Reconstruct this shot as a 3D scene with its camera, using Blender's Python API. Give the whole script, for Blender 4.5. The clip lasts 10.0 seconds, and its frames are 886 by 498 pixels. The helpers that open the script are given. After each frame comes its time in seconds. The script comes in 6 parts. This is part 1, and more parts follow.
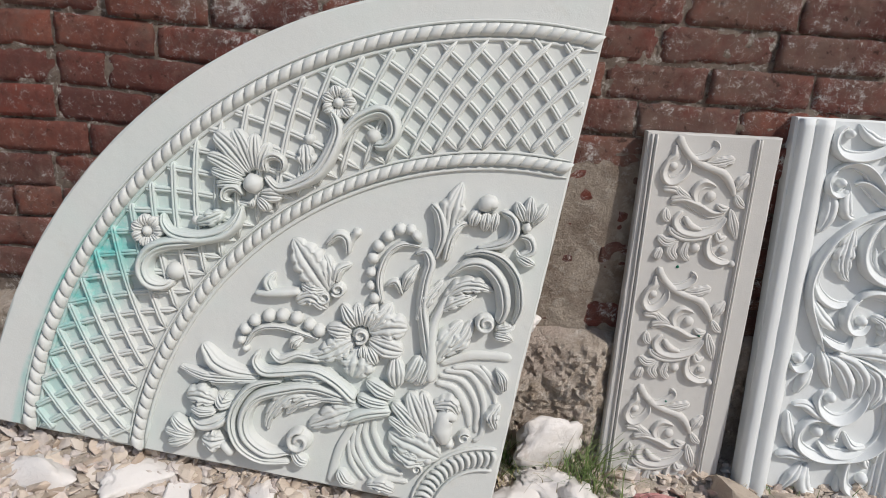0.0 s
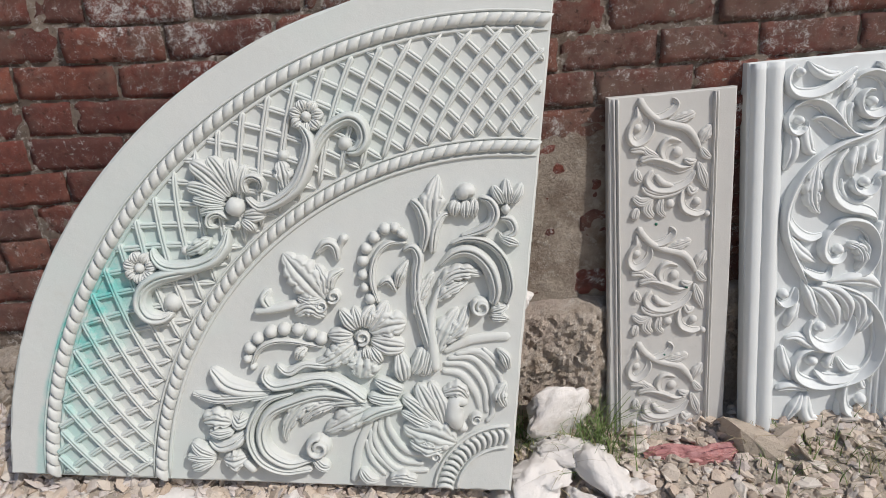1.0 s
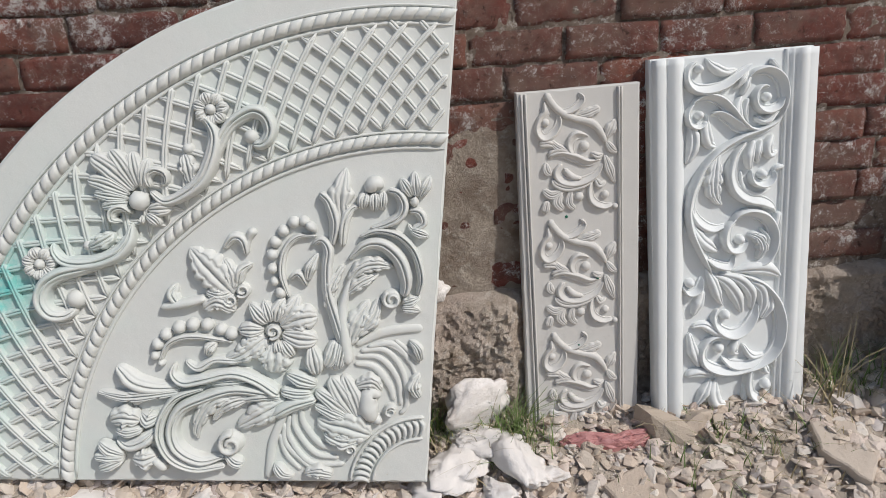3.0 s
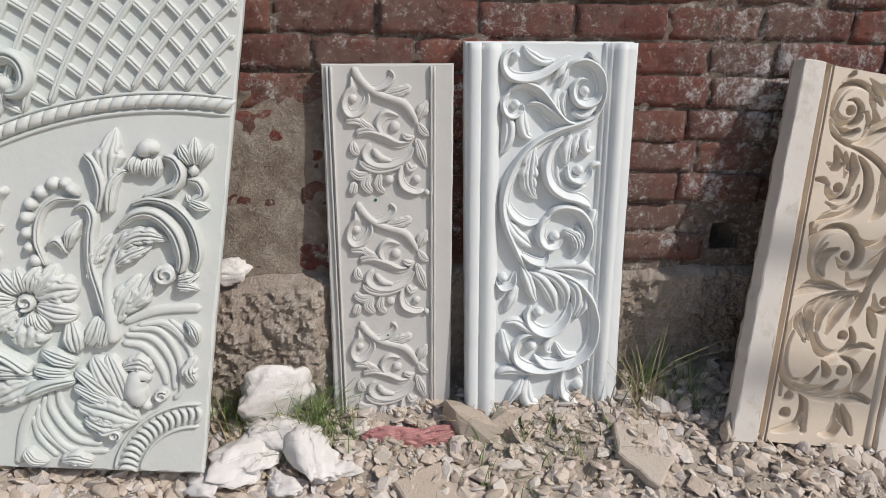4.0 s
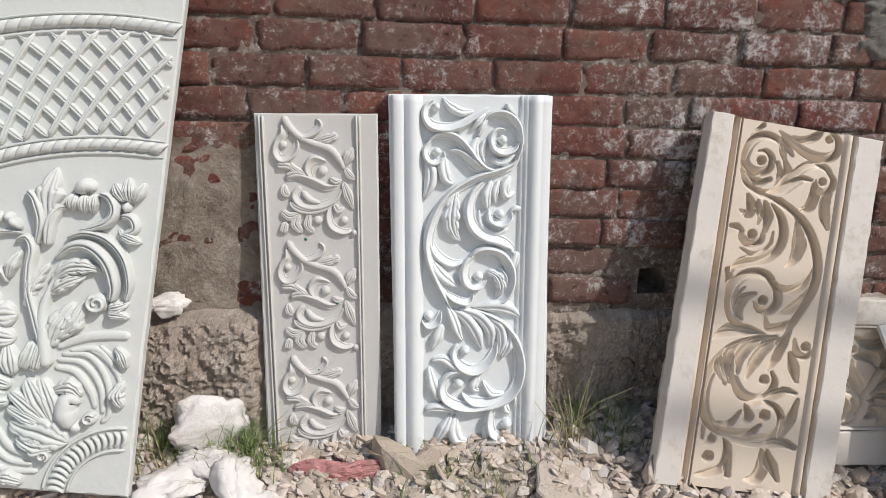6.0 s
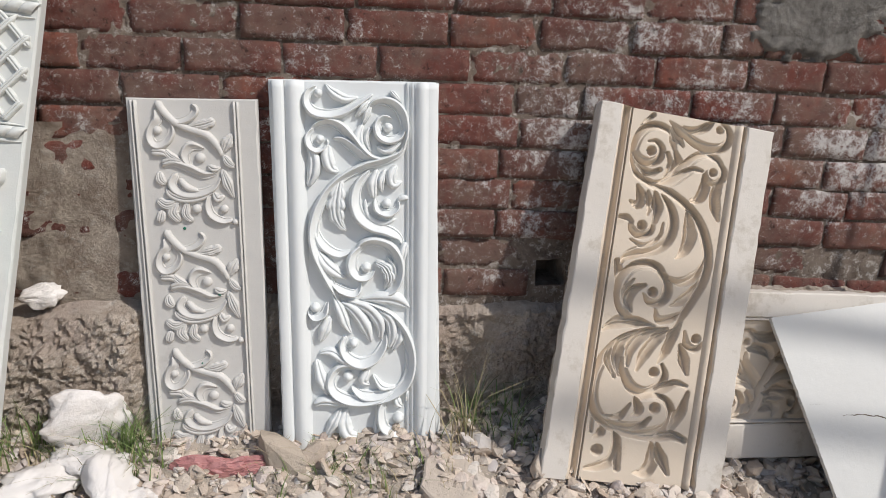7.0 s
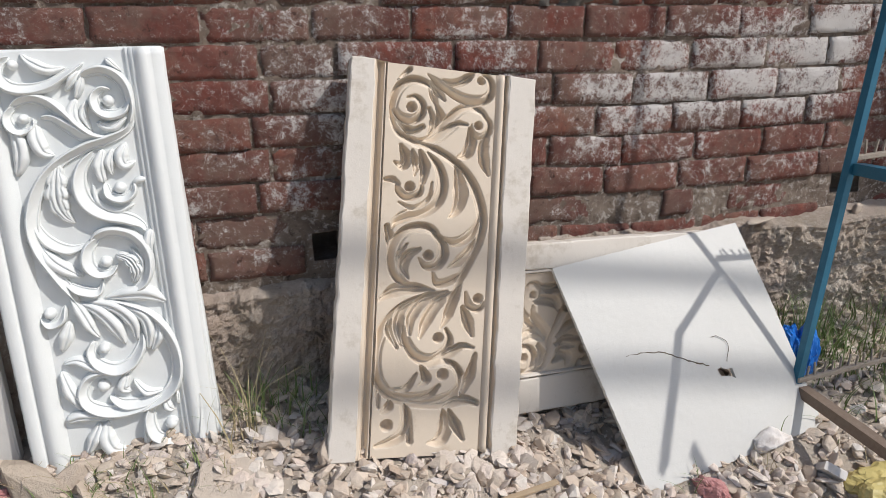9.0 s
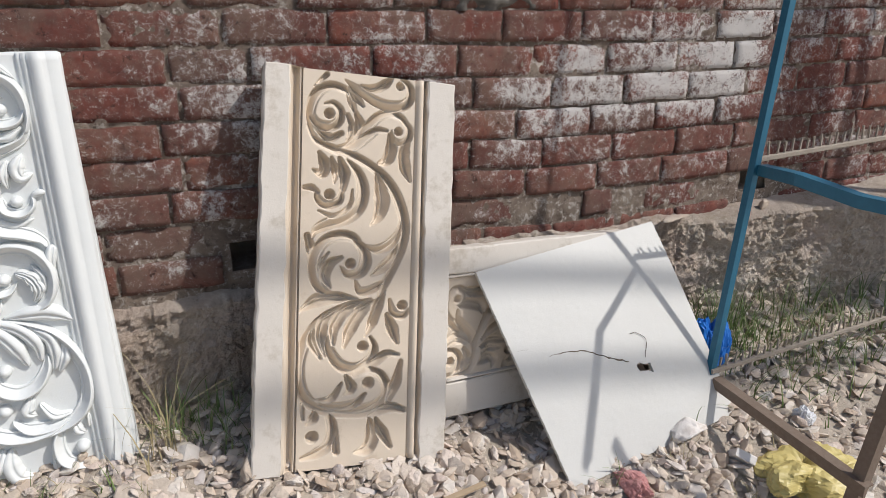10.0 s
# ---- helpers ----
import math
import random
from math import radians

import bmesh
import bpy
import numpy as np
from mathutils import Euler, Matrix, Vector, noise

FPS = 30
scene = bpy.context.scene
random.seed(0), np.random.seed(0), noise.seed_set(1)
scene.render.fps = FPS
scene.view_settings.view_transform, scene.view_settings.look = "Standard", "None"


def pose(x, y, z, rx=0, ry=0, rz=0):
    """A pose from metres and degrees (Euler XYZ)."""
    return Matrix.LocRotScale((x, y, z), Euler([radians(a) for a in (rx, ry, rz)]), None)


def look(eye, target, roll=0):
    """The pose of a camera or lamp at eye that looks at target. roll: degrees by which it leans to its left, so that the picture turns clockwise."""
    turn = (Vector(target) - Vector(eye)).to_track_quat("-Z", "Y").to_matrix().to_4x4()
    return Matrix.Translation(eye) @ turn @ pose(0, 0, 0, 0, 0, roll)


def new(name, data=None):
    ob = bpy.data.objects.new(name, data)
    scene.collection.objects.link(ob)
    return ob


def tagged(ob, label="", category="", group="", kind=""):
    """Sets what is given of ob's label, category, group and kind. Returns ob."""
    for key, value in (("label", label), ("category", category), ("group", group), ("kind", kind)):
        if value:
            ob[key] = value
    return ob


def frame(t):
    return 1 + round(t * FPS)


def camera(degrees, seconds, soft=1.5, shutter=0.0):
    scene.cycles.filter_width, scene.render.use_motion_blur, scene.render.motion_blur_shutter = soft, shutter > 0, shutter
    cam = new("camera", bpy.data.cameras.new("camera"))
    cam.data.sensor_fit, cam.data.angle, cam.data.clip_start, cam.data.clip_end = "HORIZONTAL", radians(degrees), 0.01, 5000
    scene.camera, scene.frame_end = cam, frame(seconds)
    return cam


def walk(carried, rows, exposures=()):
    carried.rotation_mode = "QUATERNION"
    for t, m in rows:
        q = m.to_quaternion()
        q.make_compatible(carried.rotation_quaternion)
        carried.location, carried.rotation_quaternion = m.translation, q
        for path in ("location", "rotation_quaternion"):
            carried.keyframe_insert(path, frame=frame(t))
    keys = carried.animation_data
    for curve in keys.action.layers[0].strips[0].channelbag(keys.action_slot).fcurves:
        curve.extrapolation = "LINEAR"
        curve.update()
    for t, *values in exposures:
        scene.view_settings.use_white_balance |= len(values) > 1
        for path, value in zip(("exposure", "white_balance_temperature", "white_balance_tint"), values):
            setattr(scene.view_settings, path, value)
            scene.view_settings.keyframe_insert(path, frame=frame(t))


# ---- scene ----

# ---- camera and its walk ----
cam = camera(68.2, 10.0, 0.5)
PATH = [
    (0, (0.07, 0.086, 1.07), (-0.001, 1.969, 0.401), 2.5),
    (0.5, (0.075, 0.08, 1.074), (0.071, 1.964, 0.403), 1.5),
    (1, (0.078, 0.043, 1.086), (0.041, 1.918, 0.391), -5.9),
    (1.5, (0.093, 0.017, 1.098), (0.05, 1.884, 0.38), -7.8),
    (2, (0.101, 0.003, 1.09), (0.095, 1.875, 0.385), -7.8),
    (2.2, (0.105, 0.0, 1.081), (0.108, 1.876, 0.39), -7.5),
    (3.3, (0.304, 0.026, 1.023), (0.491, 1.896, 0.339), -2.4),
    (3.5, (0.394, 0.082, 1.002), (0.661, 1.948, 0.336), -0.7),
    (4, (0.579, 0.052, 0.977), (0.844, 1.899, 0.257), 0.3),
    (4.5, (0.654, 0.092, 0.951), (0.967, 1.927, 0.22), -1.7),
    (5, (0.68, 0.074, 0.948), (0.97, 1.94, 0.289), -1.4),
    (5.2, (0.696, 0.054, 0.956), (0.955, 1.927, 0.305), -2.1),
    (6.3, (0.937, -0.113, 0.95), (1.125, 1.808, 0.425), 1.2),
    (6.5, (0.994, -0.107, 0.947), (1.258, 1.799, 0.402), 0.1),
    (7, (1.13, -0.087, 0.923), (1.375, 1.82, 0.372), 1.0),
    (7.5, (1.355, -0.057, 0.926), (1.781, 1.795, 0.301), 1.6),
    (8, (1.461, -0.047, 0.888), (2.01, 1.772, 0.263), -0.1),
    (8.5, (1.488, -0.047, 0.886), (2.053, 1.764, 0.252), -1.3),
    (9, (1.486, -0.038, 0.879), (2.056, 1.772, 0.248), -1.8),
    (9.5, (1.489, -0.033, 0.896), (2.069, 1.777, 0.274), -2.1),
    (10, (1.528, -0.031, 0.918), (2.278, 1.701, 0.255), -1.2),
]
walk(cam, [(t, look(eye, target, roll)) for t, eye, target, roll in PATH], [(0, -0.11), (3.5, -0.13), (4.4, -0.05), (5.2, 0.03), (6.5, 0.08), (7.0, 0.02), (7.5, -0.10), (8.0, 0.04), (8.5, 0.11), (10, 0.09)])

# ---- sky and sun ----
SUN = Vector((0.30, -0.215, 0.378)).normalized()  # towards the sun
world = bpy.data.worlds.new("sky")
scene.world = world
world.use_nodes = True
wt = world.node_tree
sky = wt.nodes.new("ShaderNodeTexSky")
sky.sky_type = "NISHITA"
sky.sun_disc = False
sky.dust_density = 1.6
sky.sun_elevation = math.asin(SUN.z)
sky.sun_rotation = math.atan2(SUN.x, SUN.y)
wt.links.new(sky.outputs[0], wt.nodes["Background"].inputs[0])
wt.nodes["Background"].inputs[1].default_value = 0.105
sun_data = bpy.data.lights.new("sun", "SUN")
sun_data.energy = 3.15
sun_data.angle = radians(0.9)
sun_data.color = (1.0, 0.965, 0.925)
sun = new("sun", sun_data)
sun.matrix_world = look(SUN * 20, (0, 0, 0))

# ---- materials ----
def ramp_of(n, stops):
    r = n.new("ShaderNodeValToRGB")
    while len(r.color_ramp.elements) < len(stops):
        r.color_ramp.elements.new(0.5)
    for e, (p, c) in zip(r.color_ramp.elements, stops):
        e.position, e.color = p, (c if len(c) == 4 else (*c, 1))
    return r


class Mat:
    """A small wrapper round a node material."""

    def __init__(self, name, rough=0.7, spec=0.35):
        self.m = bpy.data.materials.new(name)
        self.m.use_nodes = True
        self.t = self.m.node_tree
        self.n = self.t.nodes
        self.b = self.n["Principled BSDF"]
        self.b.inputs["Roughness"].default_value = rough
        self.b.inputs["Specular IOR Level"].default_value = spec
        self.pos = self.n.new("ShaderNodeNewGeometry").outputs["Position"]

    def link(self, a, b):
        self.t.links.new(a, b)

    def local(self):
        self.pos = self.n.new("ShaderNodeTexCoord").outputs["Object"]

    def noise(self, scale, detail=4, rough=0.6, dist=0.0, vec=None):
        x = self.n.new("ShaderNodeTexNoise")
        x.inputs["Scale"].default_value = scale
        x.inputs["Detail"].default_value = detail
        x.inputs["Roughness"].default_value = rough
        x.inputs["Distortion"].default_value = dist
        self.link(vec or self.pos, x.inputs["Vector"])
        return x.outputs["Fac"]

    def voronoi(self, scale, feature="F1"):
        x = self.n.new("ShaderNodeTexVoronoi")
        x.feature = feature
        x.inputs["Scale"].default_value = scale
        self.link(self.pos, x.inputs["Vector"])
        return x.outputs["Distance"]

    def ramp(self, fac, *stops):
        r = ramp_of(self.n, stops)
        self.link(fac, r.inputs[0])
        return r.outputs["Color"]

    def mix(self, fac, a, b, kind="MIX"):
        x = self.n.new("ShaderNodeMix")
        x.data_type, x.blend_type = "RGBA", kind
        for sock, v in ((x.inputs["Factor"], fac), (x.inputs["A"], a), (x.inputs["B"], b)):
            if isinstance(v, (int, float)):
                sock.default_value = v
            elif isinstance(v, tuple):
                sock.default_value = (*v, 1)
            else:
                self.link(v, sock)
        return x.outputs["Result"]

    def math(self, op, a, b=0.0):
        x = self.n.new("ShaderNodeMath")
        x.operation = op
        for sock, v in zip(x.inputs, (a, b)):
            if isinstance(v, (int, float)):
                sock.default_value = v
            else:
                self.link(v, sock)
        return x.outputs[0]

    def rand(self):
        return self.n.new("ShaderNodeObjectInfo").outputs["Random"]

    def island(self):
        return self.n.new("ShaderNodeNewGeometry").outputs["Random Per Island"]

    def axis(self, k):
        x = self.n.new("ShaderNodeSeparateXYZ")
        self.link(self.pos, x.inputs[0])
        return x.outputs[k]

    def bump(self, height, dist, strength=1.0):
        x = self.n.new("ShaderNodeBump")
        x.inputs["Distance"].default_value = dist
        x.inputs["Strength"].default_value = strength
        self.link(height, x.inputs["Height"])
        if self.b.inputs["Normal"].links:
            self.link(self.b.inputs["Normal"].links[0].from_socket, x.inputs["Normal"])
        self.link(x.outputs[0], self.b.inputs["Normal"])

    def colour(self, c):
        if isinstance(c, tuple):
            self.b.inputs["Base Color"].default_value = (*c, 1)
        else:
            self.link(c, self.b.inputs["Base Color"])
        return self.m


def plaster(name, light, dark, stain, stain_at=0.62, rough=0.6, teal=False, rough_cast=False):
    m = Mat(name, rough, 0.3)
    c = m.mix(m.noise(3.0, 5), dark, light)
    c = m.mix(m.math("MULTIPLY", m.noise(28, 4), 0.25), c, dark)
    spots = m.ramp(m.noise(9, 6, 0.7), (stain_at, (0, 0, 0)), (stain_at + 0.12, (1, 1, 1)))
    c = m.mix(m.math("MULTIPLY", spots, 0.55), c, stain)
    specks = m.ramp(m.noise(120, 2), (0.70, (0, 0, 0)), (0.76, (1, 1, 1)))
    c = m.mix(m.math("MULTIPLY", specks, 0.25), c, stain)
    if teal:
        # a green-blue wash that ran down one side of the casting
        m.local()
        x, y = m.axis(0), m.axis(1)
        r = m.math("SQRT", m.math("ADD", m.math("POWER", m.math("SUBTRACT", x, 0.036), 2.0), m.math("POWER", m.math("ADD", y, 0.037), 2.0)))
        ring = m.ramp(m.math("MULTIPLY", m.math("SUBTRACT", r, 0.9), 2.0), (0.36, (0, 0, 0)), (0.64, (1, 1, 1)), (0.77, (1, 1, 1)), (0.79, (0, 0, 0)))
        side = m.ramp(m.math("MULTIPLY", m.math("ADD", x, 1.3), 2.0), (0.40, (1, 1, 1)), (0.95, (0, 0, 0)))
        run = m.ramp(y, (0.0, (0.30, 0.30, 0.30)), (0.30, (0.55, 0.55, 0.55)), (0.42, (1, 1, 1)), (0.56, (1, 1, 1)), (0.68, (0.25, 0.25, 0.25)), (0.9, (0.1, 0.1, 0.1)))
        wash = m.math("MULTIPLY", m.math("MULTIPLY", ring, side), m.math("MULTIPLY", run, m.ramp(m.noise(13, 4, 0.7), (0.30, (0, 0, 0)), (0.6, (1, 1, 1)))))
        c = m.mix(wash, c, (0.07, 0.46, 0.42))
        faint = m.ramp(m.noise(2.6, 3), (0.5, (0, 0, 0)), (0.75, (1, 1, 1)))
        c = m.mix(m.math("MULTIPLY", faint, 0.25), c, (0.50, 0.68, 0.62))
    if rough_cast:
        m.bump(m.noise(34, 7, 0.75), 0.006)
    m.bump(m.noise(60, 5, 0.65), 0.0006)
    m.bump(m.noise(240, 3, 0.7), 0.0002)
    m.bump(m.noise(7, 3), 0.003)
    return m.colour(c)


BIG = plaster("pale_plaster", (0.65, 0.652, 0.622), (0.555, 0.568, 0.542), (0.55, 0.53, 0.48), teal=True)
GREY = plaster("grey_plaster", (0.62, 0.60, 0.565), (0.53, 0.515, 0.49), (0.42, 0.40, 0.37))
WHITE = plaster("white_plaster", (0.73, 0.745, 0.735), (0.66, 0.68, 0.675), (0.62, 0.62, 0.60), 0.68)
MOULD = plaster("mould_rubber", (0.675, 0.58, 0.47), (0.60, 0.505, 0.40), (0.44, 0.34, 0.235), 0.6, 0.42)
MOULD_RIM = plaster("mould_rim", (0.70, 0.655, 0.595), (0.59, 0.54, 0.48), (0.40, 0.34, 0.265), 0.55)
BACKING = plaster("rough_backing", (0.46, 0.40, 0.33), (0.36, 0.30, 0.24), (0.25, 0.2, 0.16), 0.55, 0.9)
BOARD = plaster("board_paint", (0.64, 0.635, 0.61), (0.57, 0.56, 0.53), (0.58, 0.54, 0.47), 0.66, 0.5)


def brick_material(name, random_of):
    m = Mat(name, 0.85, 0.25)
    r = random_of(m)
    base = m.ramp(r, (0.0, (0.13, 0.058, 0.05)), (0.3, (0.29, 0.08, 0.057)), (0.5, (0.19, 0.068, 0.055)),
                  (0.72, (0.37, 0.125, 0.08)), (0.86, (0.26, 0.085, 0.065)), (1.0, (0.17, 0.085, 0.07)))
    c = m.mix(m.ramp(m.noise(13, 7, 0.75), (0.36, (0, 0, 0)), (0.66, (1, 1, 1))), base, (0.15, 0.065, 0.055))
    c = m.mix(m.math("MULTIPLY", m.ramp(m.noise(45, 6, 0.8), (0.5, (0, 0, 0)), (0.7, (1, 1, 1))), 0.5), c, (0.36, 0.17, 0.125))
    # grey dirt low on the wall and lime bloom in patches
    dirt = m.math("MULTIPLY", m.ramp(m.noise(2.6, 6, 0.75), (0.44, (0, 0, 0)), (0.64, (1, 1, 1))), 0.75)
    c = m.mix(dirt, c, (0.24, 0.17, 0.135))
    x = m.axis(0)
    far = m.math("MULTIPLY", m.ramp(m.math("MULTIPLY", m.math("ADD", x, 2.0), 0.16), (0.72, (0, 0, 0)), (0.80, (1, 1, 1)), (0.88, (1, 1, 1)), (0.93, (0, 0, 0))), 0.31)
    z = m.axis(2)
    high = m.math("MULTIPLY", m.ramp(z, (0.50, (0, 0, 0)), (0.62, (1, 1, 1)), (0.86, (1, 1, 1)), (0.98, (0.2, 0.2, 0.2))), far)
    patch = m.math("ADD", m.noise(1.9, 4, 0.7), high)
    fine = m.math("ADD", m.math("MULTIPLY", m.noise(34, 10, 0.95), 1.15), m.math("MULTIPLY", m.math("ADD", patch, m.math("MULTIPLY", m.noise(9, 3, 0.6), 0.5)), 0.48))
    lime = m.ramp(m.math("SUBTRACT", fine, 0.5), (0.505, (0, 0, 0)), (0.56, (1, 1, 1)))
    c = m.mix(m.math("MULTIPLY", lime, 0.92), c, (0.78, 0.745, 0.715))
    flecks = m.ramp(m.noise(44, 9, 0.9), (0.57, (0, 0, 0)), (0.59, (1, 1, 1)))
    some = m.ramp(m.noise(6, 6, 0.8), (0.42, (0.05, 0.05, 0.05)), (0.58, (1, 1, 1)))
    c = m.mix(m.math("MULTIPLY", m.math("MULTIPLY", flecks, some), 0.9), c, (0.68, 0.62, 0.57))
    pits = m.ramp(m.noise(36, 6, 0.75), (0.33, (1, 1, 1)), (0.42, (0, 0, 0)))
    c = m.mix(m.math("MULTIPLY", pits, 0.75), c, (0.035, 0.02, 0.017))
    m.bump(m.noise(22, 8, 0.85), 0.014)
    m.bump(m.noise(85, 6, 0.85), 0.005)
    return m.colour(c)


BRICK = brick_material("fired_brick", lambda m: m.rand())
BRICK_FAR = brick_material("fired_brick_far", lambda m: m.island())

mm = Mat("mortar", 0.95, 0.15)
cc = mm.mix(mm.ramp(mm.noise(7, 7, 0.75), (0.36, (0, 0, 0)), (0.66, (1, 1, 1))), (0.17, 0.127, 0.103), (0.39, 0.315, 0.255))
cc = mm.mix(mm.math("MULTIPLY", mm.ramp(mm.noise(42, 8, 0.85), (0.53, (0, 0, 0)), (0.58, (1, 1, 1))), 0.85), cc, (0.70, 0.64, 0.58))
cc = mm.mix(mm.math("MULTIPLY", mm.ramp(mm.noise(55, 6, 0.8), (0.36, (1, 1, 1)), (0.44, (0, 0, 0))), 0.7), cc, (0.045, 0.032, 0.026))
mm.bump(mm.noise(45, 8, 0.85), 0.018)
MORTAR = mm.colour(cc)

mm = Mat("earthy_render", 0.95, 0.12)
cc = mm.mix(mm.ramp(mm.noise(6, 7, 0.75), (0.36, (0, 0, 0)), (0.64, (1, 1, 1))), (0.46, 0.365, 0.285), (0.74, 0.65, 0.56))
cc = mm.mix(mm.math("MULTIPLY", mm.ramp(mm.noise(26, 8, 0.85), (0.52, (0, 0, 0)), (0.60, (1, 1, 1))), 0.75), cc, (0.76, 0.70, 0.63))
cc = mm.mix(mm.math("MULTIPLY", mm.ramp(mm.noise(3, 4), (0.5, (0, 0, 0)), (0.62, (1, 1, 1))), 0.3), cc, (0.28, 0.15, 0.115))
cc = mm.mix(mm.math("MULTIPLY", mm.ramp(mm.noise(2.3, 5, 0.7), (0.5, (0, 0, 0)), (0.66, (1, 1, 1))), 0.25), cc, (0.21, 0.19, 0.13))
cc = mm.mix(mm.math("MULTIPLY", mm.ramp(mm.noise(34, 7, 0.8), (0.33, (1, 1, 1)), (0.39, (0, 0, 0))), 0.4), cc, (0.11, 0.08, 0.06))
mm.bump(mm.noise(30, 9, 0.85), 0.016)
mm.bump(mm.noise(95, 6, 0.85), 0.006)
EARTHY = mm.colour(cc)

mm = Mat("cement_patch", 0.9, 0.2)
cc = mm.mix(mm.ramp(mm.noise(14, 7, 0.75), (0.35, (0, 0, 0)), (0.65, (1, 1, 1))), (0.12, 0.11, 0.10), (0.27, 0.25, 0.225))
mm.bump(mm.noise(40, 7, 0.75), 0.02)
CEMENT = mm.colour(cc)

mm = Mat("old_render", 0.95, 0.12)
cc = mm.mix(mm.ramp(mm.noise(7, 7, 0.75), (0.35, (0, 0, 0)), (0.65, (1, 1, 1))), (0.27, 0.205, 0.16), (0.54, 0.46, 0.38))
cc = mm.mix(mm.math("MULTIPLY", mm.ramp(mm.noise(30, 6, 0.8), (0.54, (0, 0, 0)), (0.64, (1, 1, 1))), 0.6), cc, (0.60, 0.55, 0.49))
mm.bump(mm.noise(30, 8, 0.8), 0.03)
OLD_RENDER = mm.colour(cc)

mm = Mat("dusty_soil", 0.95, 0.12)
cc = mm.mix(mm.noise(4, 6, 0.7), (0.35, 0.285, 0.22), (0.54, 0.465, 0.385))
cc = mm.mix(mm.math("MULTIPLY", mm.noise(70, 5, 0.8), 0.6), cc, (0.58, 0.52, 0.45))
mm.bump(mm.noise(60, 7, 0.75), 0.012)
SOIL = mm.colour(cc)


def rubble(name, stops, rand):
    m = Mat(name, 0.92, 0.15)
    c = m.ramp(rand(m), *stops)
    c = m.mix(m.math("MULTIPLY", m.noise(35, 6, 0.75), 0.3), c, (0.46, 0.39, 0.32))
    c = m.mix(m.ramp(m.noise(9, 6, 0.75), (0.55, (0, 0, 0)), (0.8, (0.35, 0.35, 0.35))), c, (0.36, 0.29, 0.23))
    m.bump(m.noise(22, 6, 0.75), 0.009)
    m.bump(m.noise(80, 5, 0.75), 0.004)
    return m.colour(c)


CHIP = rubble("rubble_chip", ((0.0, (0.46, 0.36, 0.28)), (0.3, (0.68, 0.585, 0.49)), (0.55, (0.60, 0.49, 0.40)), (0.72, (0.76, 0.70, 0.63)), (0.9, (0.66, 0.54, 0.47)), (1.0, (0.78, 0.74, 0.69))), lambda m: m.island())
CHIP_PALE = rubble("plaster_chip", ((0.0, (0.52, 0.46, 0.42)), (0.5, (0.68, 0.62, 0.59)), (1.0, (0.58, 0.49, 0.45))), lambda m: m.island())
CRUMB = rubble("render_crumb", ((0.0, (0.40, 0.32, 0.26)), (0.5, (0.60, 0.53, 0.46)), (1.0, (0.74, 0.70, 0.65))), lambda m: m.island())
STONE = rubble("rubble_stone", ((0.0, (0.42, 0.345, 0.27)), (0.35, (0.56, 0.48, 0.40)), (0.7, (0.50, 0.41, 0.335)), (1.0, (0.66, 0.59, 0.51))), lambda m: m.rand())
LUMP = plaster("plaster_lump", (0.80, 0.765, 0.735), (0.68, 0.635, 0.595), (0.56, 0.48, 0.42), 0.56, 0.9, rough_cast=True)


def plain(name, a, b, rough=0.5, scale=30, metal=0.0, bump=0.001, spec=0.4):
    m = Mat(name, rough, spec)
    m.b.inputs["Metallic"].default_value = metal
    m.bump(m.noise(scale * 2, 4, 0.7), bump)
    return m.colour(m.mix(m.noise(scale, 5, 0.7), a, b))


BLUE_PAINT = plain("blue_paint", (0.015, 0.10, 0.17), (0.03, 0.16, 0.25), 0.5)
RUST = plain("rusty_iron", (0.13, 0.085, 0.06), (0.24, 0.19, 0.15), 0.8, 60)
CRUST = plain("crusted_iron", (0.28, 0.23, 0.185), (0.44, 0.39, 0.33), 0.9, 80, 0, 0.004)
BLUE_BAG = plain("blue_polythene", (0.005, 0.09, 0.42), (0.02, 0.2, 0.62), 0.28, 18)
YELLOW_BAG = plain("yellow_polythene", (0.46, 0.36, 0.11), (0.66, 0.57, 0.26), 0.45, 18)
PINK = plain("pink_wrapper", (0.30, 0.085, 0.085), (0.60, 0.34, 0.32), 0.35, 22, 0, 0.006)
PAPER = plain("white_wrapper", (0.66, 0.66, 0.68), (0.78, 0.78, 0.8), 0.5, 30)
GRASS = plain("grass_blade", (0.10, 0.17, 0.04), (0.20, 0.25, 0.09), 0.6, 8)
STRAW = plain("dry_stalk", (0.30, 0.24, 0.13), (0.42, 0.36, 0.22), 0.7, 8)
GREEN_DOT = plain("green_paint_drop", (0.01, 0.10, 0.06), (0.02, 0.16, 0.10), 0.4)
CRACK = plain("crack_edge", (0.10, 0.075, 0.055), (0.2, 0.16, 0.12), 0.95, 60)
WOOD = plain("splintered_wood", (0.33, 0.24, 0.15), (0.46, 0.36, 0.25), 0.8, 20, 0, 0.003)

# ---- mesh helpers ----
def mesh_of(name, verts, faces, material, smooth=True):
    me = bpy.data.meshes.new(name)
    me.from_pydata([tuple(map(float, v)) for v in verts], [], [tuple(map(int, f)) for f in faces])
    me.materials.append(material)
    if smooth:
        me.shade_smooth()
    return me


def part(name, me, parent, label="", m=None):
    ob = new(name, me)
    ob.parent = parent
    if m is not None:
        ob.matrix_local = m
    if label:
        ob["label"] = label
    return ob


